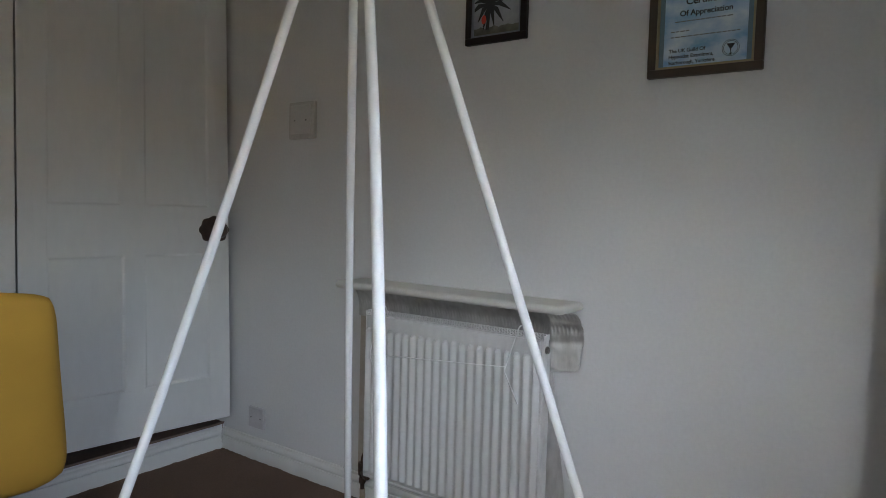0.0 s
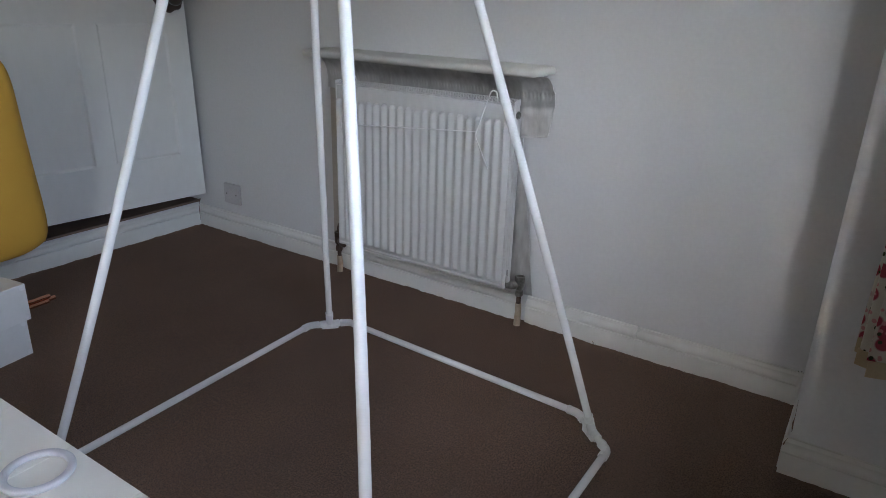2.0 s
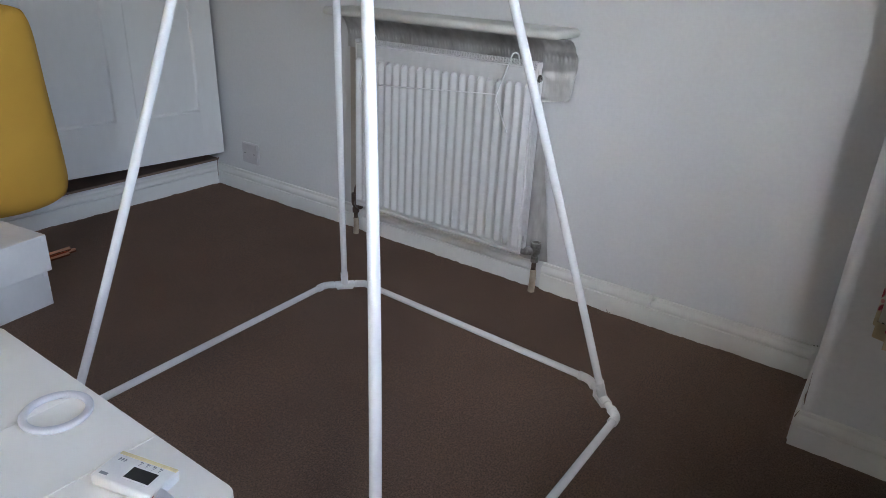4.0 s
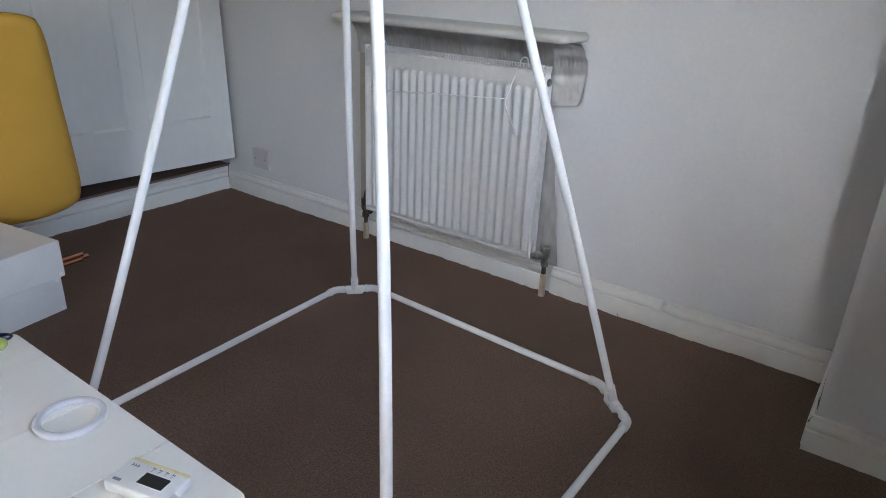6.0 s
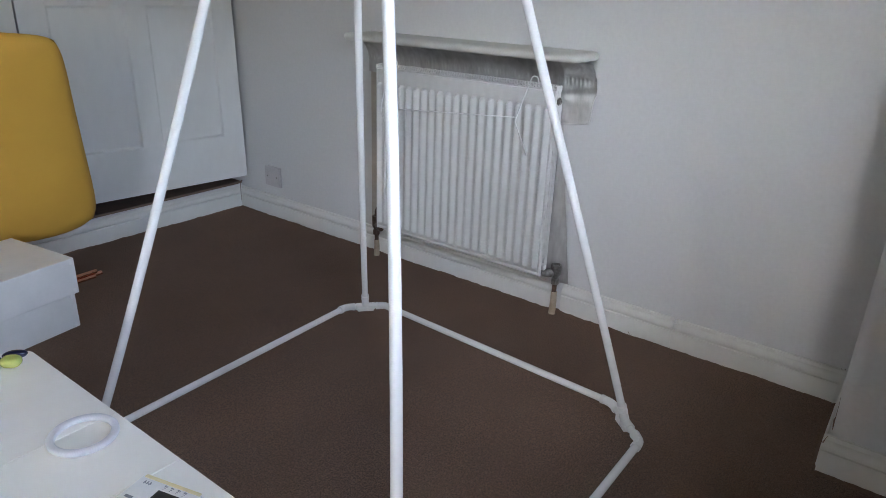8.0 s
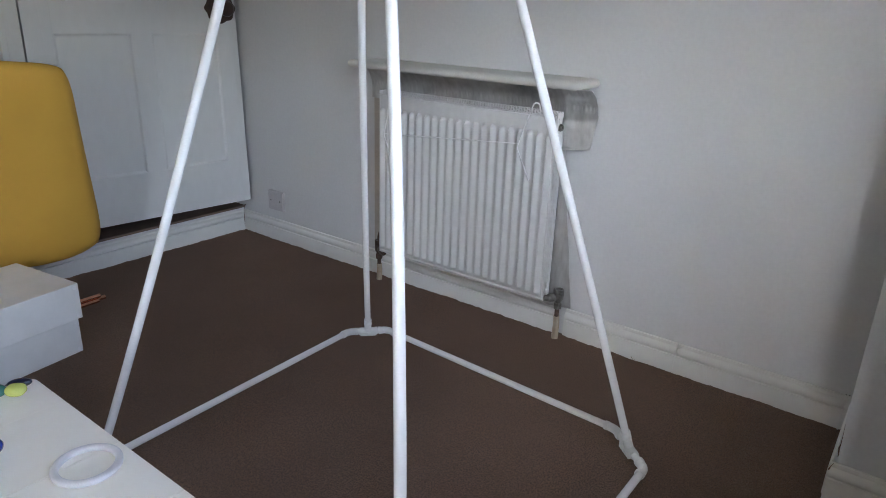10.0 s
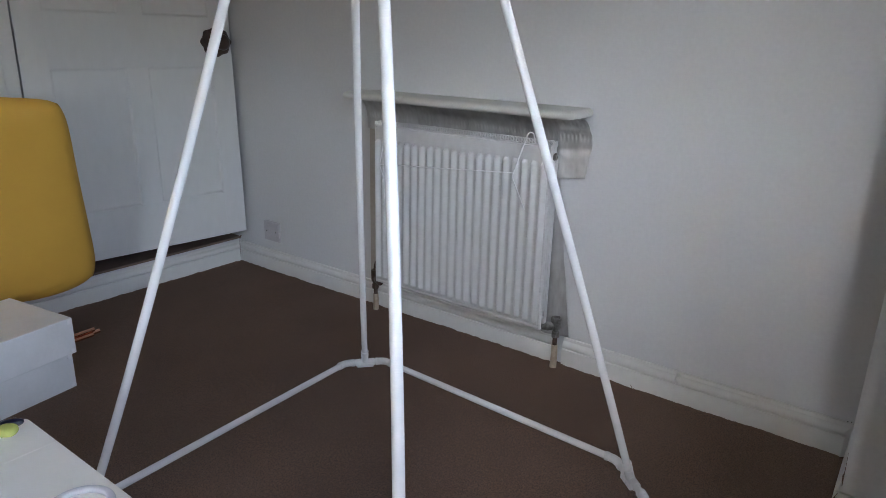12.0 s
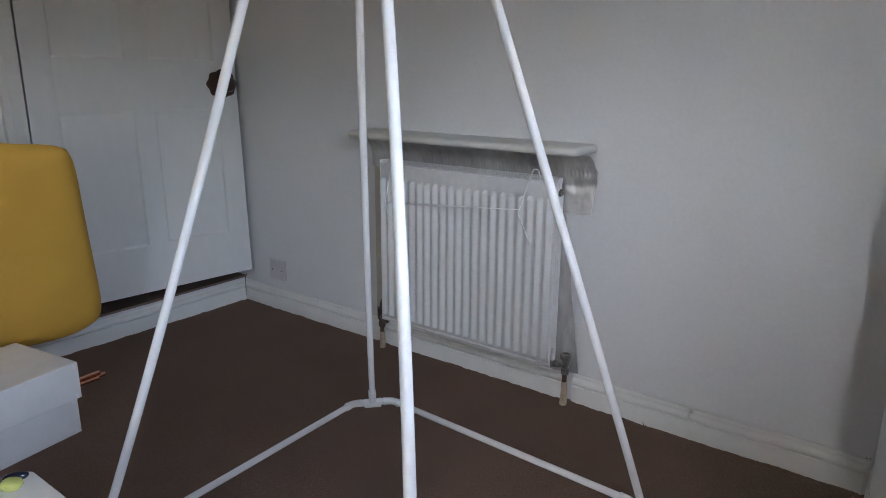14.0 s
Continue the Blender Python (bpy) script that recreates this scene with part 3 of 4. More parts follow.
part("batten", box(0.06, 0.86, -0.02, 0.0, -0.006, 0.0025, 0.001, 1), SHELFPAINT, shelf)


# reflective foil behind the radiator: one thin crumpled sheet, its upper edge bent forward under the shelf
def foil_sheet():
    bm = bmesh.new()
    rows, cols = 90, 420

    def right(z):
        if z > 0.628:
            cut = max(z - 0.765, 0)
            return 1.738 - 6.0 * cut ** 2 - 0.13 * max(0.735 - z, 0) + 0.0012 * math.sin(z * 70)
        return 1.716 - 0.125 * (z - 0.105)

    skin = []
    for back in (0.0, 0.0012):
        grid = []
        for j in range(rows + 1):
            z = 0.105 + (0.812 - 0.105) * j / rows
            line = []
            for i in range(cols + 1):
                left = 0.835 if z > 0.70 else 0.955
                x = left + (right(z) - left) * i / cols
                bend = 0.035 * max((z - 0.74) / 0.07, 0) ** 2
                curl = 0.020 * min(max((x - 1.58) / 0.06, 0), 1) * (1 - min(max((x - 1.645) / 0.085, 0), 1) ** 0.8)
                crumple = 0.004 * noise.noise(Vector((x * 16, z * 9, 3))) + 0.0015 * noise.noise(Vector((x * 45, z * 22, 7)))
                tick = max(0.0, 1 - abs(z - 0.754) / 0.012) + max(0.0, 1 - abs(z - 0.800) / 0.009)
                flap = min(max((x - 1.62) / 0.03, 0), 1) * min(max((z - 0.62) / 0.03, 0), 1)
                crumple += flap * (0.0022 * noise.noise(Vector((x * 44, z * 60, 4))) - 0.006 * math.exp(-((z - 0.775) / 0.008) ** 2) + 0.005 * math.exp(-((z - 0.715) / 0.012) ** 2))
                crumple += 0.0031 * (1 - 0.4 * flap) * tick * math.sin(x * 2 * math.pi / 0.0115)
                line.append(bm.verts.new((x, -0.0125 - bend - curl + crumple + back, z)))
            grid.append(line)
        for a, b in zip(grid, grid[1:]):
            for k in range(cols):
                bm.faces.new((a[k], a[k + 1], b[k + 1], b[k]))
        skin.append(grid)
    f, b = skin
    for g in range(rows):
        for e in (0, cols):
            bm.faces.new((f[g][e], f[g + 1][e], b[g + 1][e], b[g][e]))
    for e in (0, rows):
        for k in range(cols):
            bm.faces.new((f[e][k], f[e][k + 1], b[e][k + 1], b[e][k]))
    return tagged(part("foil_sheet", bm, FOIL, smooth=True), "crumpled silver reflective foil behind the radiator", "foil")


foil_sheet()
# strip of darker beige on the wall at the radiator's left end
tagged(part("trim_beige_wall_patch", box(0.835, 0.975, -0.0025, 0, 0.0965, 0.79), BEIGE_STRIP), "beige patch of wall at the radiator's left end", "wall", kind="structure")

# wire drying rail hooked over the radiator's front edge
rail = thing("drying_rail", (1.063, -0.11, 0.62), "thin white wire drying rail hooked over the radiator", "drying rail")
arms = ((0.0, -0.034), (0.519, 0.0))
for x, lift in arms:
    back = x if x > 0.1 else x - 0.030
    part("arm", tube(curve_points((back + 0.006, 0.022, 0.110), (back + 0.004, 0.016, 0.143), (back, -0.010, 0.148), (x, -0.094, 0.026 + lift), (x, -0.010 if x > 0.1 else -0.070, -0.088 if x > 0.1 else -0.054), radius=0.012), 0.0021, 8), PVCFIT, rail, smooth=True)
part("bar", tube([(0.0, -0.088, -0.004), (0.26, -0.088, 0.016), (0.519, -0.086, 0.036)], 0.0014, 8), PVCFIT, rail, smooth=True)


# ---- white plastic pipe pyramid ----
APEX = Vector((1.697, -0.946, 1.798))
CORNERS = {  # the two elbows of each cut corner, and where its leg runs to near the top
    "back": ((1.158, -0.477), (1.243, -0.383), (-0.008, -0.015)),
    "right": ((2.064, -0.422), (2.183, -0.529), (0.013, 0.003)),
    "front": ((2.181, -1.337), (2.125, -1.423), (-0.013, -0.006)),
    "left": ((1.290, -1.401), (1.194, -1.309), (-0.029, -0.010)),
}
PR, FR, PZ = 0.0094, 0.0114, 0.0124
# the thin pipes bow sideways between floor and top: at half height, and more towards the foot
BOW = {"back": (-0.0056, 0.0), "right": (0.0022, 0.0031), "front": (0.0228, 0.0), "left": (0.0202, 0.0039)}
BOW_WAY = Vector((0.804, 0.595, 0))
pyramid = thing("pipe_pyramid", (APEX.x, APEX.y, 0), "tall open pyramid frame of white plastic pipe on the carpet", "pyramid frame")
inv = Matrix.Translation((-APEX.x, -APEX.y, 0))
names = list(CORNERS)
floor_at = {n: (Vector((*CORNERS[n][0], PZ)), Vector((*CORNERS[n][1], PZ))) for n in names}
for i, n in enumerate(names):
    p, q = floor_at[n]
    before, after = floor_at[names[i - 1]][1], floor_at[names[(i + 1) % 4]][0]
    way_in, way_out, across = (p - before).normalized(), (after - q).normalized(), (q - p).normalized()
    part("base_pipe", moved(tube([q + way_out * 0.012, after - way_out * 0.012], PR, 20), inv), PVC, pyramid, auto=True)
    for c, a, b in ((p, -way_in, across), (q, -across, way_out)):
        path = curve_points(c + a * 0.028, c, c + b * 0.028, radius=0.020, steps=7)
        elbow = part("elbow", moved(tube(path, FR, 18), inv), PVCFIT, pyramid, auto=True)
        for d in (a, b):
            part("collar", moved(tube([c + d * 0.021, c + d * 0.0215, c + d * 0.0290, c + d * 0.0295], [FR, FR + 0.0009, FR + 0.0009, FR], 18), inv), PVCFIT, elbow, auto=True)
    mid = (p + q) / 2
    top = APEX + Vector((*CORNERS[n][2], 0))
    up = (top - mid + BOW_WAY * 4 * (BOW[n][0] + BOW[n][1])).normalized()
    part("corner_pipe", moved(tube([p + across * 0.02, q - across * 0.02], PR, 18), inv), PVC, pyramid, auto=True)
    tee = bmesh.new()
    tube([mid - across * 0.031, mid - across * 0.03, mid + across * 0.03, mid + across * 0.031], [FR - 0.001, FR + 0.0006, FR + 0.0006, FR - 0.001], 18, tee)
    tube([mid, mid + up * 0.048, mid + up * 0.0485], [FR, FR, FR - 0.0015], 18, tee)
    tee_ob = part("tee", moved(tee, inv), PVCFIT, pyramid, auto=True)
    turn = math.degrees(math.atan2(across.y, across.x))
    saddle = box(-0.0265, 0.0265, -0.0145, 0.0145, -0.0122, 0.001, 0.002, 2)
    part("saddle", moved(saddle, inv @ Matrix.Translation(mid) @ pose(0, 0, 0, 0, 0, turn)), PVCFIT, tee_ob, auto=True)
    for d in (0.034, 0.048):
        part("collar", moved(tube([mid + up * d, mid + up * (d + 0.0005), mid + up * (d + 0.004), mid + up * (d + 0.0045)], [FR, FR + 0.001, FR + 0.001, FR - 0.001], 18), inv), PVCFIT, tee_ob, auto=True)
    run = [u / 24 for u in range(25)]
    leg = [mid + (top - mid) * u + BOW_WAY * 4 * u * (1 - u) * (BOW[n][0] + BOW[n][1] * (1 - 2 * u)) for u in run]
    foot = mid + (leg[1] - mid).normalized() * 0.03
    part("leg", moved(tube([foot] + leg[1:], PR, 20), inv), PVC, pyramid, auto=True)
hub = bmesh.new()
tube([APEX - Vector((0, 0, 0.03)), APEX + Vector((0, 0, 0.045))], 0.042, 20, hub)
part("apex_hub", moved(hub, inv), PVCFIT, pyramid, auto=True)

# ---- wall plates ----
def wall_plate(name, x0, x1, z0, z1, deep, rim, face, back, label, screws):
    p = thing(name, ((x0 + x1) / 2, 0, (z0 + z1) / 2), label, "wall plate")
    w, h = (x1 - x0) / 2, (z1 - z0) / 2
    part("back_box", box(-w, w, -deep, 0, -h, h, 0.003), back, p)
    part("plate", box(-w + rim, w - rim * 1.6, -deep - 0.004, -deep + 0.001, -h + rim * 1.6, h - rim, 0.0025), face, p)
    for sx in screws:
        part("screw", moved(lathe_z([(0.003, 0), (0.003, 0.0009), (0.0015, 0.0012)], 10), pose(sx, -deep - 0.004, 0.0, 90, 0, 0)), SCREW, p)
    return p


wall_plate("blank_switch_plate", 0.432, 0.578, 1.369, 1.515, 0.016, 0.012, PLATE, PLATEDARK, "aged grey blank double switch plate on its back box", (-0.034, 0.03))
wall_plate("blank_socket_plate", 0.193, 0.293, 0.139, 0.230, 0.010, 0.002, PLATEWHITE, PLATEWHITE, "white plastic blanking plate above the skirting", (-0.03, 0.03))


# ---- framed certificate and picture ----
def frame_bars(parent, w, h, bar, deep, mat, slip):
    for name, x0, x1, z0, z1 in (("frame_bar", -w / 2, w / 2, 0, bar), ("frame_bar", -w / 2, w / 2, h - bar, h),
                                 ("frame_bar", -w / 2, -w / 2 + bar, bar, h - bar), ("frame_bar", w / 2 - bar, w / 2, bar, h - bar)):
        part(name, box(x0, x1, -deep, 0, z0, z1, 0.0025), mat, parent)
    s = bar + 0.006
    bm = bmesh.new()
    for x0, x1, z0, z1 in ((-w / 2 + bar, w / 2 - bar, bar, s), (-w / 2 + bar, w / 2 - bar, h - s, h - bar), (-w / 2 + bar, -w / 2 + s, s, h - s), (w / 2 - s, w / 2 - bar, s, h - s)):
        box(x0, x1, -deep + 0.005, -0.001, z0, z1, bm=bm)
    part("slip", bm, slip, parent)
    return parent


cert = thing("framed_certificate", (2.041, 0, 1.478), "brown wooden frame with a pale blue printed certificate", "certificate")
frame_bars(cert, 0.294, 0.40, 0.022, 0.018, FRAMEWOOD, GILT)
part("mount", box(-0.125, 0.125, -0.006, -0.001, 0.022, 0.378), MOUNT, cert)
part("sheet", box(-0.106, 0.106, -0.0075, -0.0061, 0.030, 0.362), CLOUDS, cert, "pale blue cloud-printed certificate sheet")
for text, size, x, z, align in (("Certificate", 0.026, 0.004, 0.189, "CENTER"), ("Of Appreciation", 0.0205, 0.001, 0.160, "CENTER"),
                                ("The UK Guild Of", 0.0135, -0.092, 0.065, "LEFT"), ("Hypnotist Examiners,", 0.0135, -0.092, 0.0495, "LEFT"),
                                ("Scarborough, Yorkshire.", 0.0125, -0.092, 0.034, "LEFT")):
    letters(text, size, (x, -0.0082, z), INK, cert, align)
for x0, x1, z in ((-0.078, 0.070, 0.1445), (-0.088, -0.040, 0.119), (-0.088, 0.088, 0.1045)):
    x = x0
    while x < x1:
        step = random.uniform(0.006, 0.014)
        part("text_bar", box(x, min(x + step, x1), -0.0082, -0.0076, z, z + 0.0028), PRINTGREY, cert)
        x += step + 0.003
seal = bmesh.new()
for r in (0.021, 0.0175):
    ring = [(0.067 + r * math.cos(a), -0.0079, 0.063 + r * math.sin(a)) for a in (2 * math.pi * k / 32 for k in range(33))]
    tube(ring, 0.0006, 5, seal, caps=False)
for tri in (((0.056, 0.074), (0.078, 0.074), (0.067, 0.058)), ((0.0655, 0.060), (0.0685, 0.060), (0.067, 0.047)), ((0.0625, 0.050), (0.0715, 0.050), (0.067, 0.045))):
    seal.faces.new([seal.verts.new((x, -0.0080, z)) for x, z in tri])
part("seal", seal, INK, cert, "round black printed emblem")

picture = thing("framed_picture", (1.396, 0, 1.640), "small dark frame with a palm tree at dusk", "picture")
frame_bars(picture, 0.226, 0.30, 0.022, 0.018, FRAMEDARK, PRINTGREY)
part("print", box(-0.091, 0.091, -0.006, -0.001, 0.022, 0.278), DUSK, picture, "grey dusk print")
shore = bmesh.new()
low = [(-0.085 + 0.17 * k / 20, 0.052 + 0.010 * noise.noise(Vector((k * 0.5, 2, 0)))) for k in range(21)]
strip = [[shore.verts.new((x, -0.0066, 0.028)) for x, _ in low], [shore.verts.new((x, -0.0066, z)) for x, z in low]]
for k in range(20):
    shore.faces.new((strip[0][k], strip[0][k + 1], strip[1][k + 1], strip[1][k]))
part("shore", shore, SHORE, picture)
palm = bmesh.new()
tube([(-0.035, -0.0066, 0.045), (-0.030, -0.0066, 0.09), (-0.028, -0.0066, 0.125)], [0.007, 0.0055, 0.005], 6, palm)
for a in range(11):
    ang = radians(-70 + a * 32)
    reach = 0.055 + 0.012 * (a % 3)
    tip = (-0.028 + reach * math.cos(ang), -0.0067, 0.125 + reach * math.sin(ang) - 0.02)
    tube([(-0.028, -0.0067, 0.125), ((-0.028 + tip[0]) / 2, -0.0068, (0.125 + tip[2]) / 2 + 0.012), tip], [0.003, 0.0085, 0.001], 5, palm)
for v in palm.verts:
    v.co.y = -0.0066 + (v.co.y + 0.0066) * 0.03
part("palm", palm, PALM, picture)
part("red_patch", moved(lathe_z([(0.009, 0), (0.009, 0.0004)], 14), pose(-0.048, -0.0072, 0.078, 90, 0, 0) @ Matrix.Diagonal((1, 1.6, 1, 1))), SUNSET, picture)


# ---- yellow chair seen from behind ----
chair = thing("upholstered_chair", (0.33, -1.12, 0), "mustard yellow padded chair turned away from the room", "chair")
back_axis_u = Vector((math.sin(radians(-25)), -math.cos(radians(-25)), 0))
V0, V1 = Vector((0.387, -0.857, 0.210)), Vector((0.645, -0.982, 0.838))
rise = (V1 - V0) - back_axis_u * (V1 - V0).dot(back_axis_u)
taper = (V1 - V0).dot(back_axis_u)
tall_back = rise.length
rise.normalize()
face_out = back_axis_u.cross(rise).normalized()
if face_out.x < 0:
    face_out = -face_out


def chair_back():
    """A padded back: a rounded outline, swelling towards its middle, wider at the foot."""
    bm = bmesh.new()
    wide = 0.52
    cols, rows = 36, 40
    sheets = []
    for side in (1, -1):
        grid = []
        for j in range(rows + 1):
            v = -1 + 2 * j / rows
            line = []
            for i in range(cols + 1):
                u = -1 + 2 * i / cols
                # squircle: keeps the corners round
                p = 0.86
                uu = math.copysign(abs(u) ** p, u)
                vv = math.copysign(abs(v) ** p, v)
                ru = uu * (1 - 0.07 * abs(vv) ** 9)
                rv = vv * (1 - 0.06 * abs(uu) ** 8)
                swell = max(0.0, (1 - abs(uu) ** 3.6) * (1 - abs(vv) ** 7)) ** 0.5
                narrow = taper * (rv + 1) / 2 + 0.022 * math.sin(math.pi / 2 * (rv + 1) / 2) ** 1.5
                half = (wide - 2 * narrow * 0.5) / 2
                at = V0 + rise * (tall_back * (rv + 1) / 2) + back_axis_u * (narrow + (ru + 1) * half)
                at -= rise * 0.040 * (1 - rv) / 2 * min((ru + 1) * 1.1, 1.0)
                at -= rise * 0.058 * ((1 - rv) / 2) ** 2 * ((ru + 1) / 1.25) ** 1.2
                bow = 0.018 * (1 - ru * ru)
                at += face_out * (side * 0.052 * swell + bow - 0.03 - 0.050 * (ru + 1) ** 2)
                line.append(bm.verts.new(at - Vector((0.33, -1.12, 0))))
            grid.append(line)
        for a, b in zip(grid, grid[1:]):
            for k in range(cols):
                bm.faces.new((a[k], a[k + 1], b[k + 1], b[k]))
        sheets.append(grid)
    bmesh.ops.remove_doubles(bm, verts=bm.verts, dist=0.0012)
    return part("backrest", bm, YELLOW, chair, "mustard yellow padded backrest", smooth=True)


chair_back()
foot = V0 + back_axis_u * 0.25 - Vector((0.33, -1.12, 0))
stand = Matrix.Translation((foot.x, foot.y, 0)) @ pose(-0.075, 0, 0, 0, 0, -25)
part("seat", moved(box(-0.155, -0.012, -0.20, 0.20, 0.30, 0.39, 0.035, 4), stand), YELLOW, chair, smooth=True)
part("column", moved(tube([(-0.09, 0, 0.03), (-0.09, 0, 0.31)], 0.022, 16), stand), BLACKMETAL, chair, auto=True)
part("base_plate", moved(lathe_z([(0.13, 0), (0.13, 0.012), (0.11, 0.022), (0.04, 0.035), (0.022, 0.06)], 28), stand @ pose(-0.07, 0, 0)), BLACKMETAL, chair, auto=True)
part("back_support", moved(tube([(-0.08, 0, 0.31), (0.0, 0, 0.30), (0.045, 0, 0.34)], 0.014, 10), stand), BLACKMETAL, chair, auto=True)


# ---- two white boxes and the copper strips ----
def storage_box(at, turn, deep, long, high, label):
    b = thing("storage_box", at, label, "box", "stacked boxes", turn=turn)
    part("body", box(-deep, 0, -long, 0, 0, high, 0.0025), CARD, b)
    for y in (-0.012, -long + 0.012):
        for z in (0.012, high - 0.012):
            part("corner_stud", moved(lathe_z([(0.0068, -0.001), (0.0068, 0.0008), (0.004, 0.0018)], 12), pose(0.0, y, z, 0, 90, 0)), STUD, b)
    return b


storage_box((0.622, -1.076, 0.0), 9, 0.30, 0.42, 0.113, "white coated card box standing on the carpet")
storage_box((0.636, -1.068, 0.1135), 9, 0.30, 0.42, 0.112, "white coated card box stacked on another")
for x, y, z, turn, long in ((0.300, -0.842, 0.0076, 4, 0.42), (0.315, -0.872, 0.0076, 3, 0.40), (0.306, -0.862, 0.0210, 3.5, 0.40)):
    rod = thing("copper_pipe", (x, y, z), "short length of bright copper pipe lying on the carpet", "copper pipe", "copper pipes", turn=turn)
    bm = tube([(0, -long, 0), (0, 0, 0)], 0.0075, 16, caps=False)
    tube([(0, -long, 0), (0, 0, 0)], 0.0066, 16, bm, caps=False)
    part("tube", bm, COPPER, rod, smooth=True)

# ---- low white plank table ----
TX0, TX1, TY0, TY1, TZ = 1.455, 2.052, -2.35, -1.5065, 0.42
table = thing("coffee_table", ((TX0 + TX1) / 2, (TY0 + TY1) / 2, 0), "low white-painted plank table with thin joints", "table")
tmid = Vector(((TX0 + TX1) / 2, (TY0 + TY1) / 2, 0))
seams = [TX0, 1.5665, 1.7316, 1.8908, TX1]
for k, (a, b) in enumerate(zip(seams, seams[1:])):
    bm = box(a + ((0.0002, 0.0006, 0.0009)[k - 1] if k else 0), b - ((0.0002, 0.0006, 0.0009)[k] if k < 3 else 0), TY0, TY1, TZ - 0.024, TZ)
    outer = []
    if k == 3:
        outer = [e for e in bm.edges if all(v.co.x > TX1 - 0.01 for v in e.verts) and abs(e.verts[0].co.z - e.verts[1].co.z) > 0.01]
    if k == 0:
        outer = [e for e in bm.edges if all(v.co.x < TX0 + 0.01 for v in e.verts) and abs(e.verts[0].co.z - e.verts[1].co.z) > 0.01]
    if outer:
        bmesh.ops.bevel(bm, geom=outer, offset=0.016, segments=5, profile=0.5, affect="EDGES")
    bmesh.ops.bevel(bm, geom=[e for e in bm.edges if all(v.co.z > TZ - 0.002 for v in e.verts) and (abs(e.verts[0].co.y - e.verts[1].co.y) < 0.02 or (k == 3 and min(v.co.x for v in e.verts) > TX1 - 0.03) or (k == 0 and max(v.co.x for v in e.verts) < TX0 + 0.03))], offset=0.0015, segments=2, profile=0.5, affect="EDGES")
    part("plank", moved(bm, Matrix.Translation(-tmid)), TABLEPAINT, table, auto=True)
for x in (TX0 + 0.05, TX1 - 0.05):
    for y in (TY0 + 0.05, TY1 - 0.07):
        part("leg", moved(box(x - 0.025, x + 0.025, y - 0.025, y + 0.025, 0, TZ - 0.0245, 0.003), Matrix.Translation(-tmid)), TABLEPAINT, table)
for x0, x1, y0, y1 in ((TX0 + 0.08, TX1 - 0.08, TY1 - 0.08, TY1 - 0.06), (TX0 + 0.08, TX1 - 0.08, TY0 + 0.04, TY0 + 0.06)):
    part("apron", moved(box(x0, x1, y0, y1, TZ - 0.09, TZ - 0.0245, 0.002), Matrix.Translation(-tmid)), TABLEPAINT, table)

# white plastic ring
ring_bm = bmesh.new()
shape = []
for k in range(16):
    a = 2 * math.pi * k / 16
    shape.append((0.03945 + math.copysign(abs(math.cos(a)) ** 0.7, math.cos(a)) * 0.0053, 0.0045 + math.copysign(abs(math.sin(a)) ** 0.7, math.sin(a)) * 0.0045))
loops = [[ring_bm.verts.new((r * math.cos(a), r * math.sin(a), h)) for r, h in shape] for a in (2 * math.pi * k / 64 for k in range(64))]
for k in range(64):
    for j in range(16):
        ring_bm.faces.new((loops[k][j], loops[k][(j + 1) % 16], loops[(k + 1) % 64][(j + 1) % 16], loops[(k + 1) % 64][j]))
plastic_ring = part("plastic_ring", ring_bm, RINGPLASTIC, smooth=True)
plastic_ring.matrix_basis = pose(1.7545, -1.5645, TZ + 0.0008, 0, 0, 20)
tagged(plastic_ring, "smooth white plastic ring lying on the table", "ring")

# small white meter with a dark display
meter = thing("meter", (1.949, -1.5715, TZ + 0.0008), "small white plastic meter with a dark display", "meter", turn=15)
part("case", box(-0.0445, 0.0445, -0.0235, 0.0235, 0, 0.0150, 0.0035, 3), DEVICE, meter, auto=True)
part("edge_strip", box(-0.040, 0.043, 0.0185, 0.0238, 0.0138, 0.0155, 0.0005, 1), DEVICEYELLOW, meter, "yellowed plastic edge strip")
display = part("display", box(-0.007, 0.029, -0.0105, 0.0075, 0.0146, 0.0153), SCREEN, meter, "dark grey display window")
for x0, x1, y0, y1 in ((-0.0085, 0.0305, 0.0075, 0.009), (-0.0085, 0.0305, -0.012, -0.0105), (-0.0085, -0.007, -0.0105, 0.0075), (0.029, 0.0305, -0.0105, 0.0075)):
    part("bezel", box(x0, x1, y0, y1, 0.0146, 0.0157, 0.0003, 1), DEVICE, display)
for k in range(4):
    x = -0.0055 + k * 0.0095
    for a, b, c, d in ((0.0, 0.0022, 0.0150, 0.0172), (0.0030, 0.0042, 0.0145, 0.0168), (0.0008, 0.0034, 0.0126, 0.0136), (0.0010, 0.0022, 0.0104, 0.0113)):
        part("print_mark", box(x + a, x + b, c, d, 0.0149, 0.0152), PRINTGREY, meter)
for k in range(3):
    x = -0.0335 + k * 0.0040
    part("print_mark", box(x, x + 0.0014, 0.0092, 0.0146, 0.0149, 0.0152), PRINTGREY, meter)
    part("print_mark", box(x + 0.0014, x + 0.0028, 0.0108, 0.0126, 0.0149, 0.0152), PRINTGREY, meter)
part("maker_plate", box(-0.037, -0.026, -0.0165, -0.0125, 0.0149, 0.0153), PRINTGREY, meter, "small grey printed maker's plate")

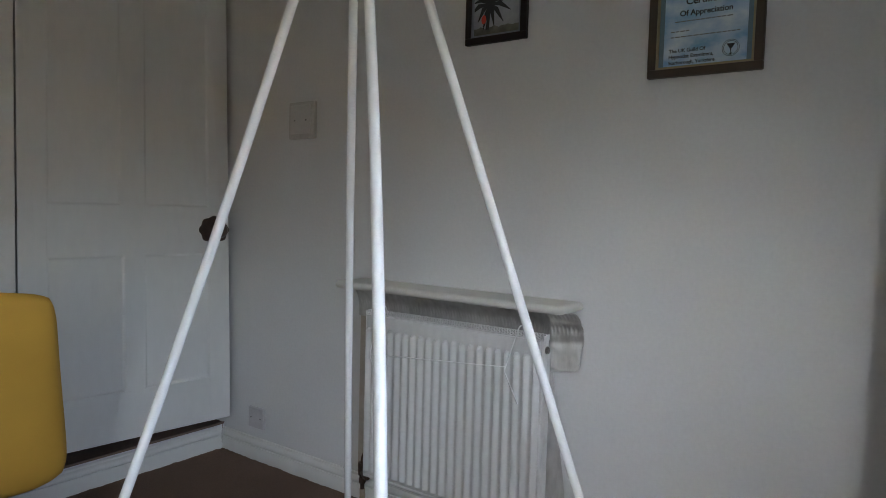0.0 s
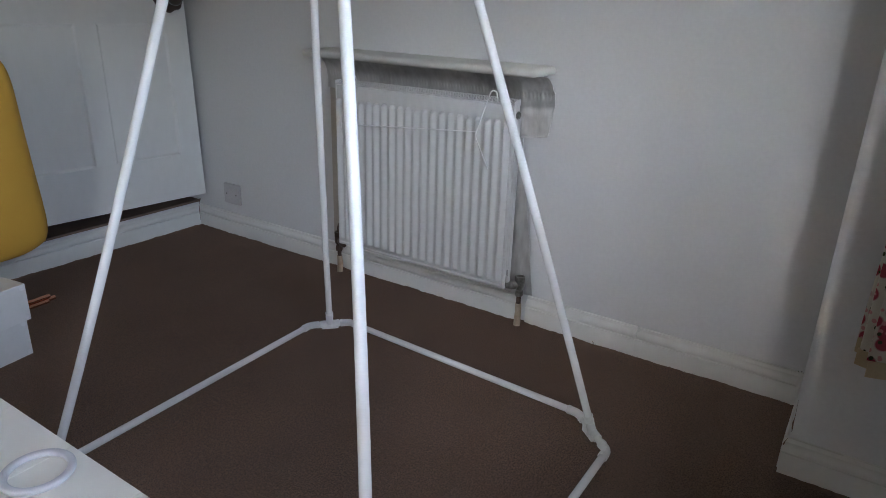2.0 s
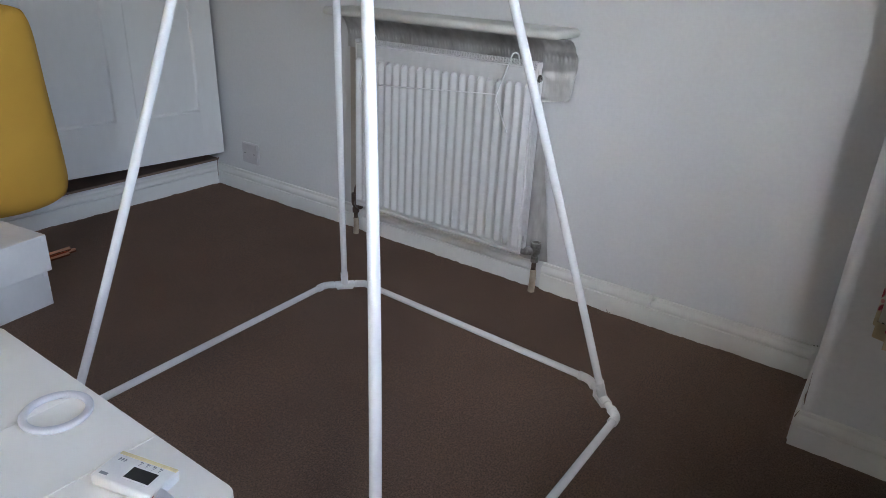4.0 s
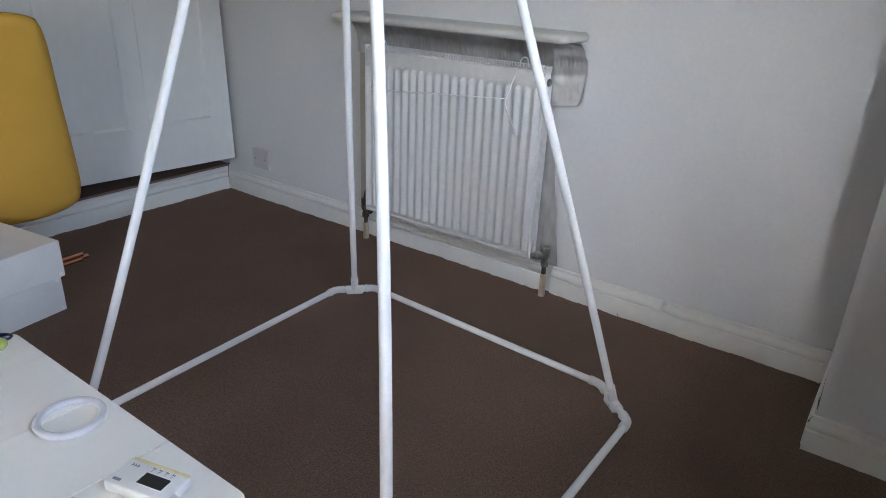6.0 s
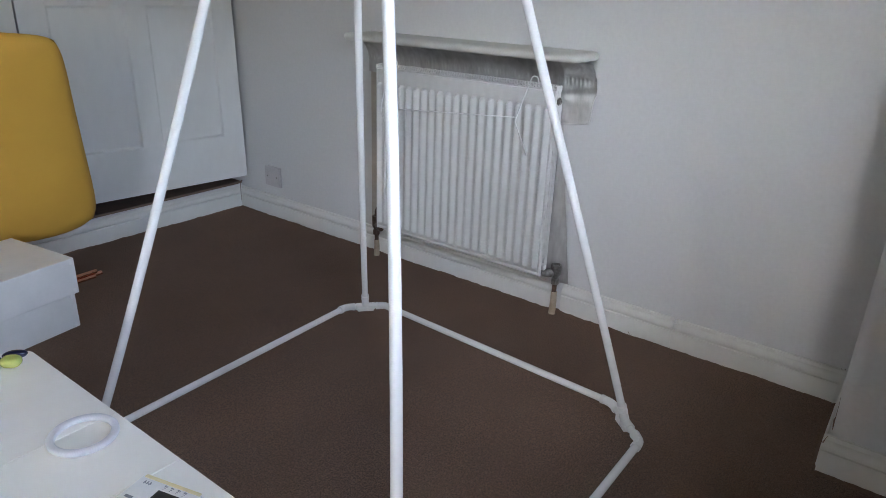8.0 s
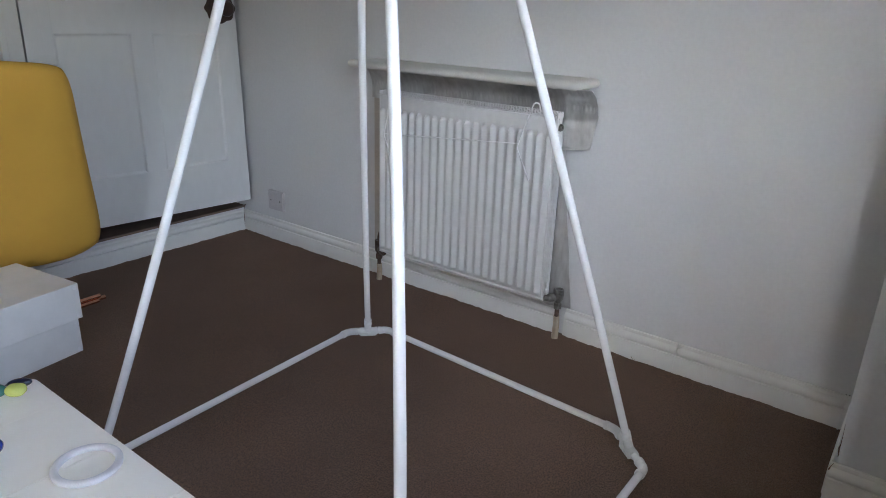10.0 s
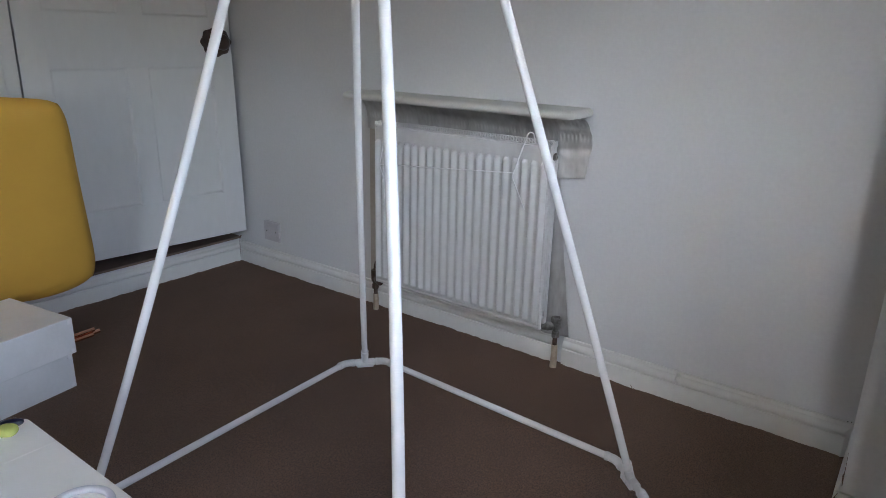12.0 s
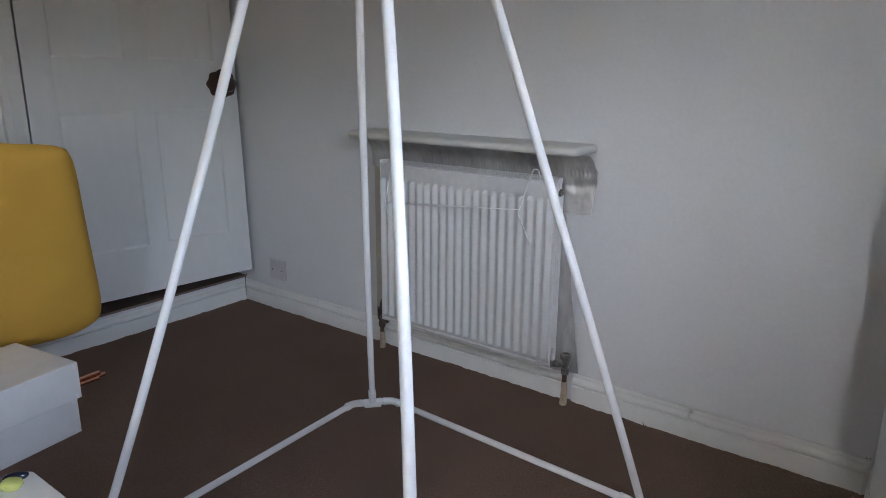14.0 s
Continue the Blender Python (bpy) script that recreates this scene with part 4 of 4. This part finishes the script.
# folded slip of printed paper leaning on the meter
slip_thing = thing("paper_slip", (2.022, -1.598, TZ + 0.001), "folded slip of white printed paper by the meter", "paper", turn=35)
bm = bmesh.new()
sheet = [(-0.03, 0.0), (-0.012, 0.012), (0.0, 0.026), (0.006, 0.022), (0.022, 0.002)]
rows = [[bm.verts.new((x, y, z)) for x, z in sheet] for y in (-0.035, 0.0, 0.03)]
for a, b in zip(rows, rows[1:]):
    for k in range(len(sheet) - 1):
        bm.faces.new((a[k], a[k + 1], b[k + 1], b[k]))
bmesh.ops.solidify(bm, geom=bm.faces[:], thickness=0.0006)
part("slip", bm, PAPER, slip_thing)
part("print_mark", moved(box(-0.004, 0.004, -0.006, 0.006, 0, 0.0004), pose(-0.006, 0.014, 0.0205, 0, -49, 0)), REDINK, slip_thing)


# glass beads on the table
def bead(x, y, sx, sy, sz, turn, mat, label, square=2.0):
    bm = bmesh.new()
    bmesh.ops.create_uvsphere(bm, u_segments=24, v_segments=14, radius=1)
    for v in bm.verts:
        c = v.co
        k = (abs(c.x) ** square + abs(c.y) ** square + abs(c.z) ** square) ** (-1 / square)
        wob = 1 + 0.03 * noise.noise(c * 2 + Vector((x * 90, y * 50, 0)))
        v.co = Vector((c.x * sx, c.y * sy, c.z * sz)) * k * wob
    low = min(v.co.z for v in bm.verts)
    for v in bm.verts:
        v.co.z -= low
    ob = part("glass_bead", bm, mat, smooth=True)
    ob.matrix_basis = pose(x, y, TZ + 0.0006, 0, 0, turn)
    return tagged(ob, label, "bead", "beads on the table")


bead(1.474, -1.534, 0.0185, 0.0085, 0.0075, 60, BEAD_NAVY, "dark navy teardrop glass bead on the table")
bead(1.493, -1.547, 0.0150, 0.0125, 0.0085, 40, BEAD_LIME, "lime green squarish glass bead on the table", 3.0)
bead(1.478, -1.566, 0.0115, 0.0115, 0.0095, 0, BEAD_GREEN, "round sea-green glass bead on the table")
bead(1.628, -1.632, 0.0120, 0.0150, 0.0100, 30, BEAD_BLUE, "deep blue glass bead on the table", 2.6)


# ---- floral curtain gathered beside the window ----
def curtain():
    c = thing("curtain", (2.692, -0.55, 2.11), "floral curtain with a beige hem, gathered beside the window", "curtain")

    def cloth(name, z0, z1, grow, mat, label):
        bm = bmesh.new()
        cols, rows = 70, 24
        skins = []
        for back in (0, 0.002):
            grid = []
            for j in range(rows + 1):
                z = z0 + (z1 - z0) * j / rows
                line = []
                for i in range(cols + 1):
                    u = i / cols
                    fold = 0.030 * math.sin(u * 3.5 * 2 * math.pi + 0.6 * math.sin(z * 2)) + grow * math.sin(u * 40)
                    x = -0.045 + fold + back + 0.012 * noise.noise(Vector((u * 5, z * 2, 1)))
                    line.append(bm.verts.new((x, 0.15 - 0.19 * u, z - 2.12)))
                grid.append(line)
            for a, b in zip(grid, grid[1:]):
                for k in range(cols):
                    bm.faces.new((a[k], a[k + 1], b[k + 1], b[k]))
            skins.append(grid)
        f, b = skins
        for g in range(rows):
            for e in (0, cols):
                bm.faces.new((f[g][e], f[g + 1][e], b[g + 1][e], b[g][e]))
        for e in (0, rows):
            for k in range(cols):
                bm.faces.new((f[e][k], f[e][k + 1], b[e][k + 1], b[e][k]))
        return part(name, bm, mat, c, label, smooth=True)

    cloth("cloth", 0.452, 2.10, 0.0, FLORAL, "cream cloth with crimson flowers")
    cloth("hem", 0.420, 0.4515, 0.004, BORDER, "beige gathered hem")
    part("rod", tube([(0.0, 0.19, 0.0), (0.0, -2.6, 0.0)], 0.011, 14), GLOSS, c, smooth=True)
    for y in (0.16, -1.2, -2.55):
        part("bracket", tube([(0.0, y, 0.0), (0.0, y, 0.15), (0.0, y, 0.30)], 0.007, 8), GLOSS, c, smooth=True)
    return c


curtain()


# ---- carpet fibres where the pile meets the skirting ----
def fringe():
    bm = bmesh.new()
    rng = random.Random(4)
    runs = (((0.02, -0.0203), (2.516, -0.0203)), ((0.0205, -0.03), (0.0205, -1.3)), ((2.53, -0.356), (2.78, -0.356)), ((2.5285, -0.03), (2.5285, -0.33)))
    for (ax, ay), (bx, by) in runs:
        far = math.hypot(bx - ax, by - ay)
        for k in range(int(far * 420)):
            u = rng.random()
            x, y = ax + (bx - ax) * u + rng.uniform(-0.003, 0.003), ay + (by - ay) * u - rng.uniform(0, 0.006)
            swell = 0.5 + 0.5 * noise.noise(Vector((x * 14, y * 14, 0)))
            tall = rng.uniform(0.002, 0.005) + 0.006 * max(swell - 0.45, 0)
            lx, ly = rng.uniform(-0.003, 0.003), rng.uniform(-0.003, 0.002)
            w = 0.0011
            v = [bm.verts.new(p) for p in ((x - w, y, 0), (x + w, y, 0), (x, y + w, 0), (x + lx, y + ly, tall))]
            bm.faces.new((v[0], v[1], v[3]))
            bm.faces.new((v[1], v[2], v[3]))
            bm.faces.new((v[2], v[0], v[3]))
    for x, y, lx, tall in ((1.948, -0.026, -0.006, 0.016), (1.952, -0.027, 0.005, 0.010), (1.43, -0.024, 0.004, 0.011), (1.21, -0.024, -0.004, 0.009), (2.03, -0.026, 0.006, 0.008), (2.19, -0.024, -0.003, 0.007)):
        tube([(x, y, 0.0), (x + lx * 0.3, y + 0.001, tall * 0.6), (x + lx, y - 0.001, tall)], [0.0011, 0.0010, 0.0004], 5, bm)
    for (ax, ay), (bx, by) in runs:
        far = math.hypot(bx - ax, by - ay)
        ox, oy = (by - ay) / far, -(bx - ax) / far
        if abs(by - ay) > abs(bx - ax):
            ox = 1 if ax < 1 else -1
            oy = 0
        steps = int(far / 0.006)
        last = None
        for k in range(steps + 1):
            u = k / steps
            x, y = ax + (bx - ax) * u, ay + (by - ay) * u
            lump = noise.noise(Vector((x * 11, y * 11, 5))) + 0.6 * noise.noise(Vector((x * 45, y * 45, 9)))
            tall = max(0.0015, 0.0035 + 0.0045 * lump)
            deep = 0.012 + 0.004 * lump
            row = [bm.verts.new((x - ox * 0.001, y - oy * 0.001, tall)), bm.verts.new((x + ox * deep * 0.4, y + oy * deep * 0.4, tall * 0.8)),
                   bm.verts.new((x + ox * deep, y + oy * deep, -0.001))]
            if last:
                bm.faces.new((last[0], row[0], row[1], last[1]))
                bm.faces.new((last[1], row[1], row[2], last[2]))
            last = row
    return tagged(part("carpet_fringe", bm, PILE), "frayed dark carpet fibres along the skirting", "carpet", kind="stuff")


fringe()


# ---- the carpet's pile: one sheet of short leaning tufts ----
def carpet_pile():
    rng = np.random.default_rng(11)
    step = 0.0044
    gx, gy = np.meshgrid(np.arange(0.021, EAST - 0.01, step), np.arange(-2.3, -0.021, step), indexing="ij")
    at = np.stack([gx.ravel(), gy.ravel()], 1)
    at += rng.uniform(-0.42, 0.42, at.shape) * step
    at = at[~((at[:, 0] > 2.528) & (at[:, 1] > -0.357))]
    count = len(at)
    turn = rng.uniform(0, 2 * np.pi, count)
    wide = rng.uniform(0.0034, 0.0048, count)
    tall = rng.uniform(0.0010, 0.0020, count)
    sweep = np.stack([np.sin(at[:, 0] * 9 + 2 * np.sin(at[:, 1] * 7)), np.cos(at[:, 1] * 8 + 2 * np.sin(at[:, 0] * 6))], 1) * 0.0012
    tip = at + sweep + rng.normal(0, 0.0012, (count, 2))
    verts = np.zeros((count, 4, 3))
    for k in range(3):
        a = turn + k * 2 * np.pi / 3
        verts[:, k, 0], verts[:, k, 1], verts[:, k, 2] = at[:, 0] + wide * np.cos(a), at[:, 1] + wide * np.sin(a), -0.0005
    verts[:, 3, :2], verts[:, 3, 2] = tip, tall
    base = np.arange(count)[:, None, None] * 4
    tris = (base + np.array([[0, 1, 3], [1, 2, 3], [2, 0, 3]])[None]).reshape(-1, 3)
    me = bpy.data.meshes.new("carpet_pile")
    me.from_pydata(verts.reshape(-1, 3), [], tris)
    me.materials.append(PILE)
    me.update()
    return tagged(new("carpet_pile", me), "short dark brown wool carpet pile", "carpet", kind="stuff")


carpet_pile()
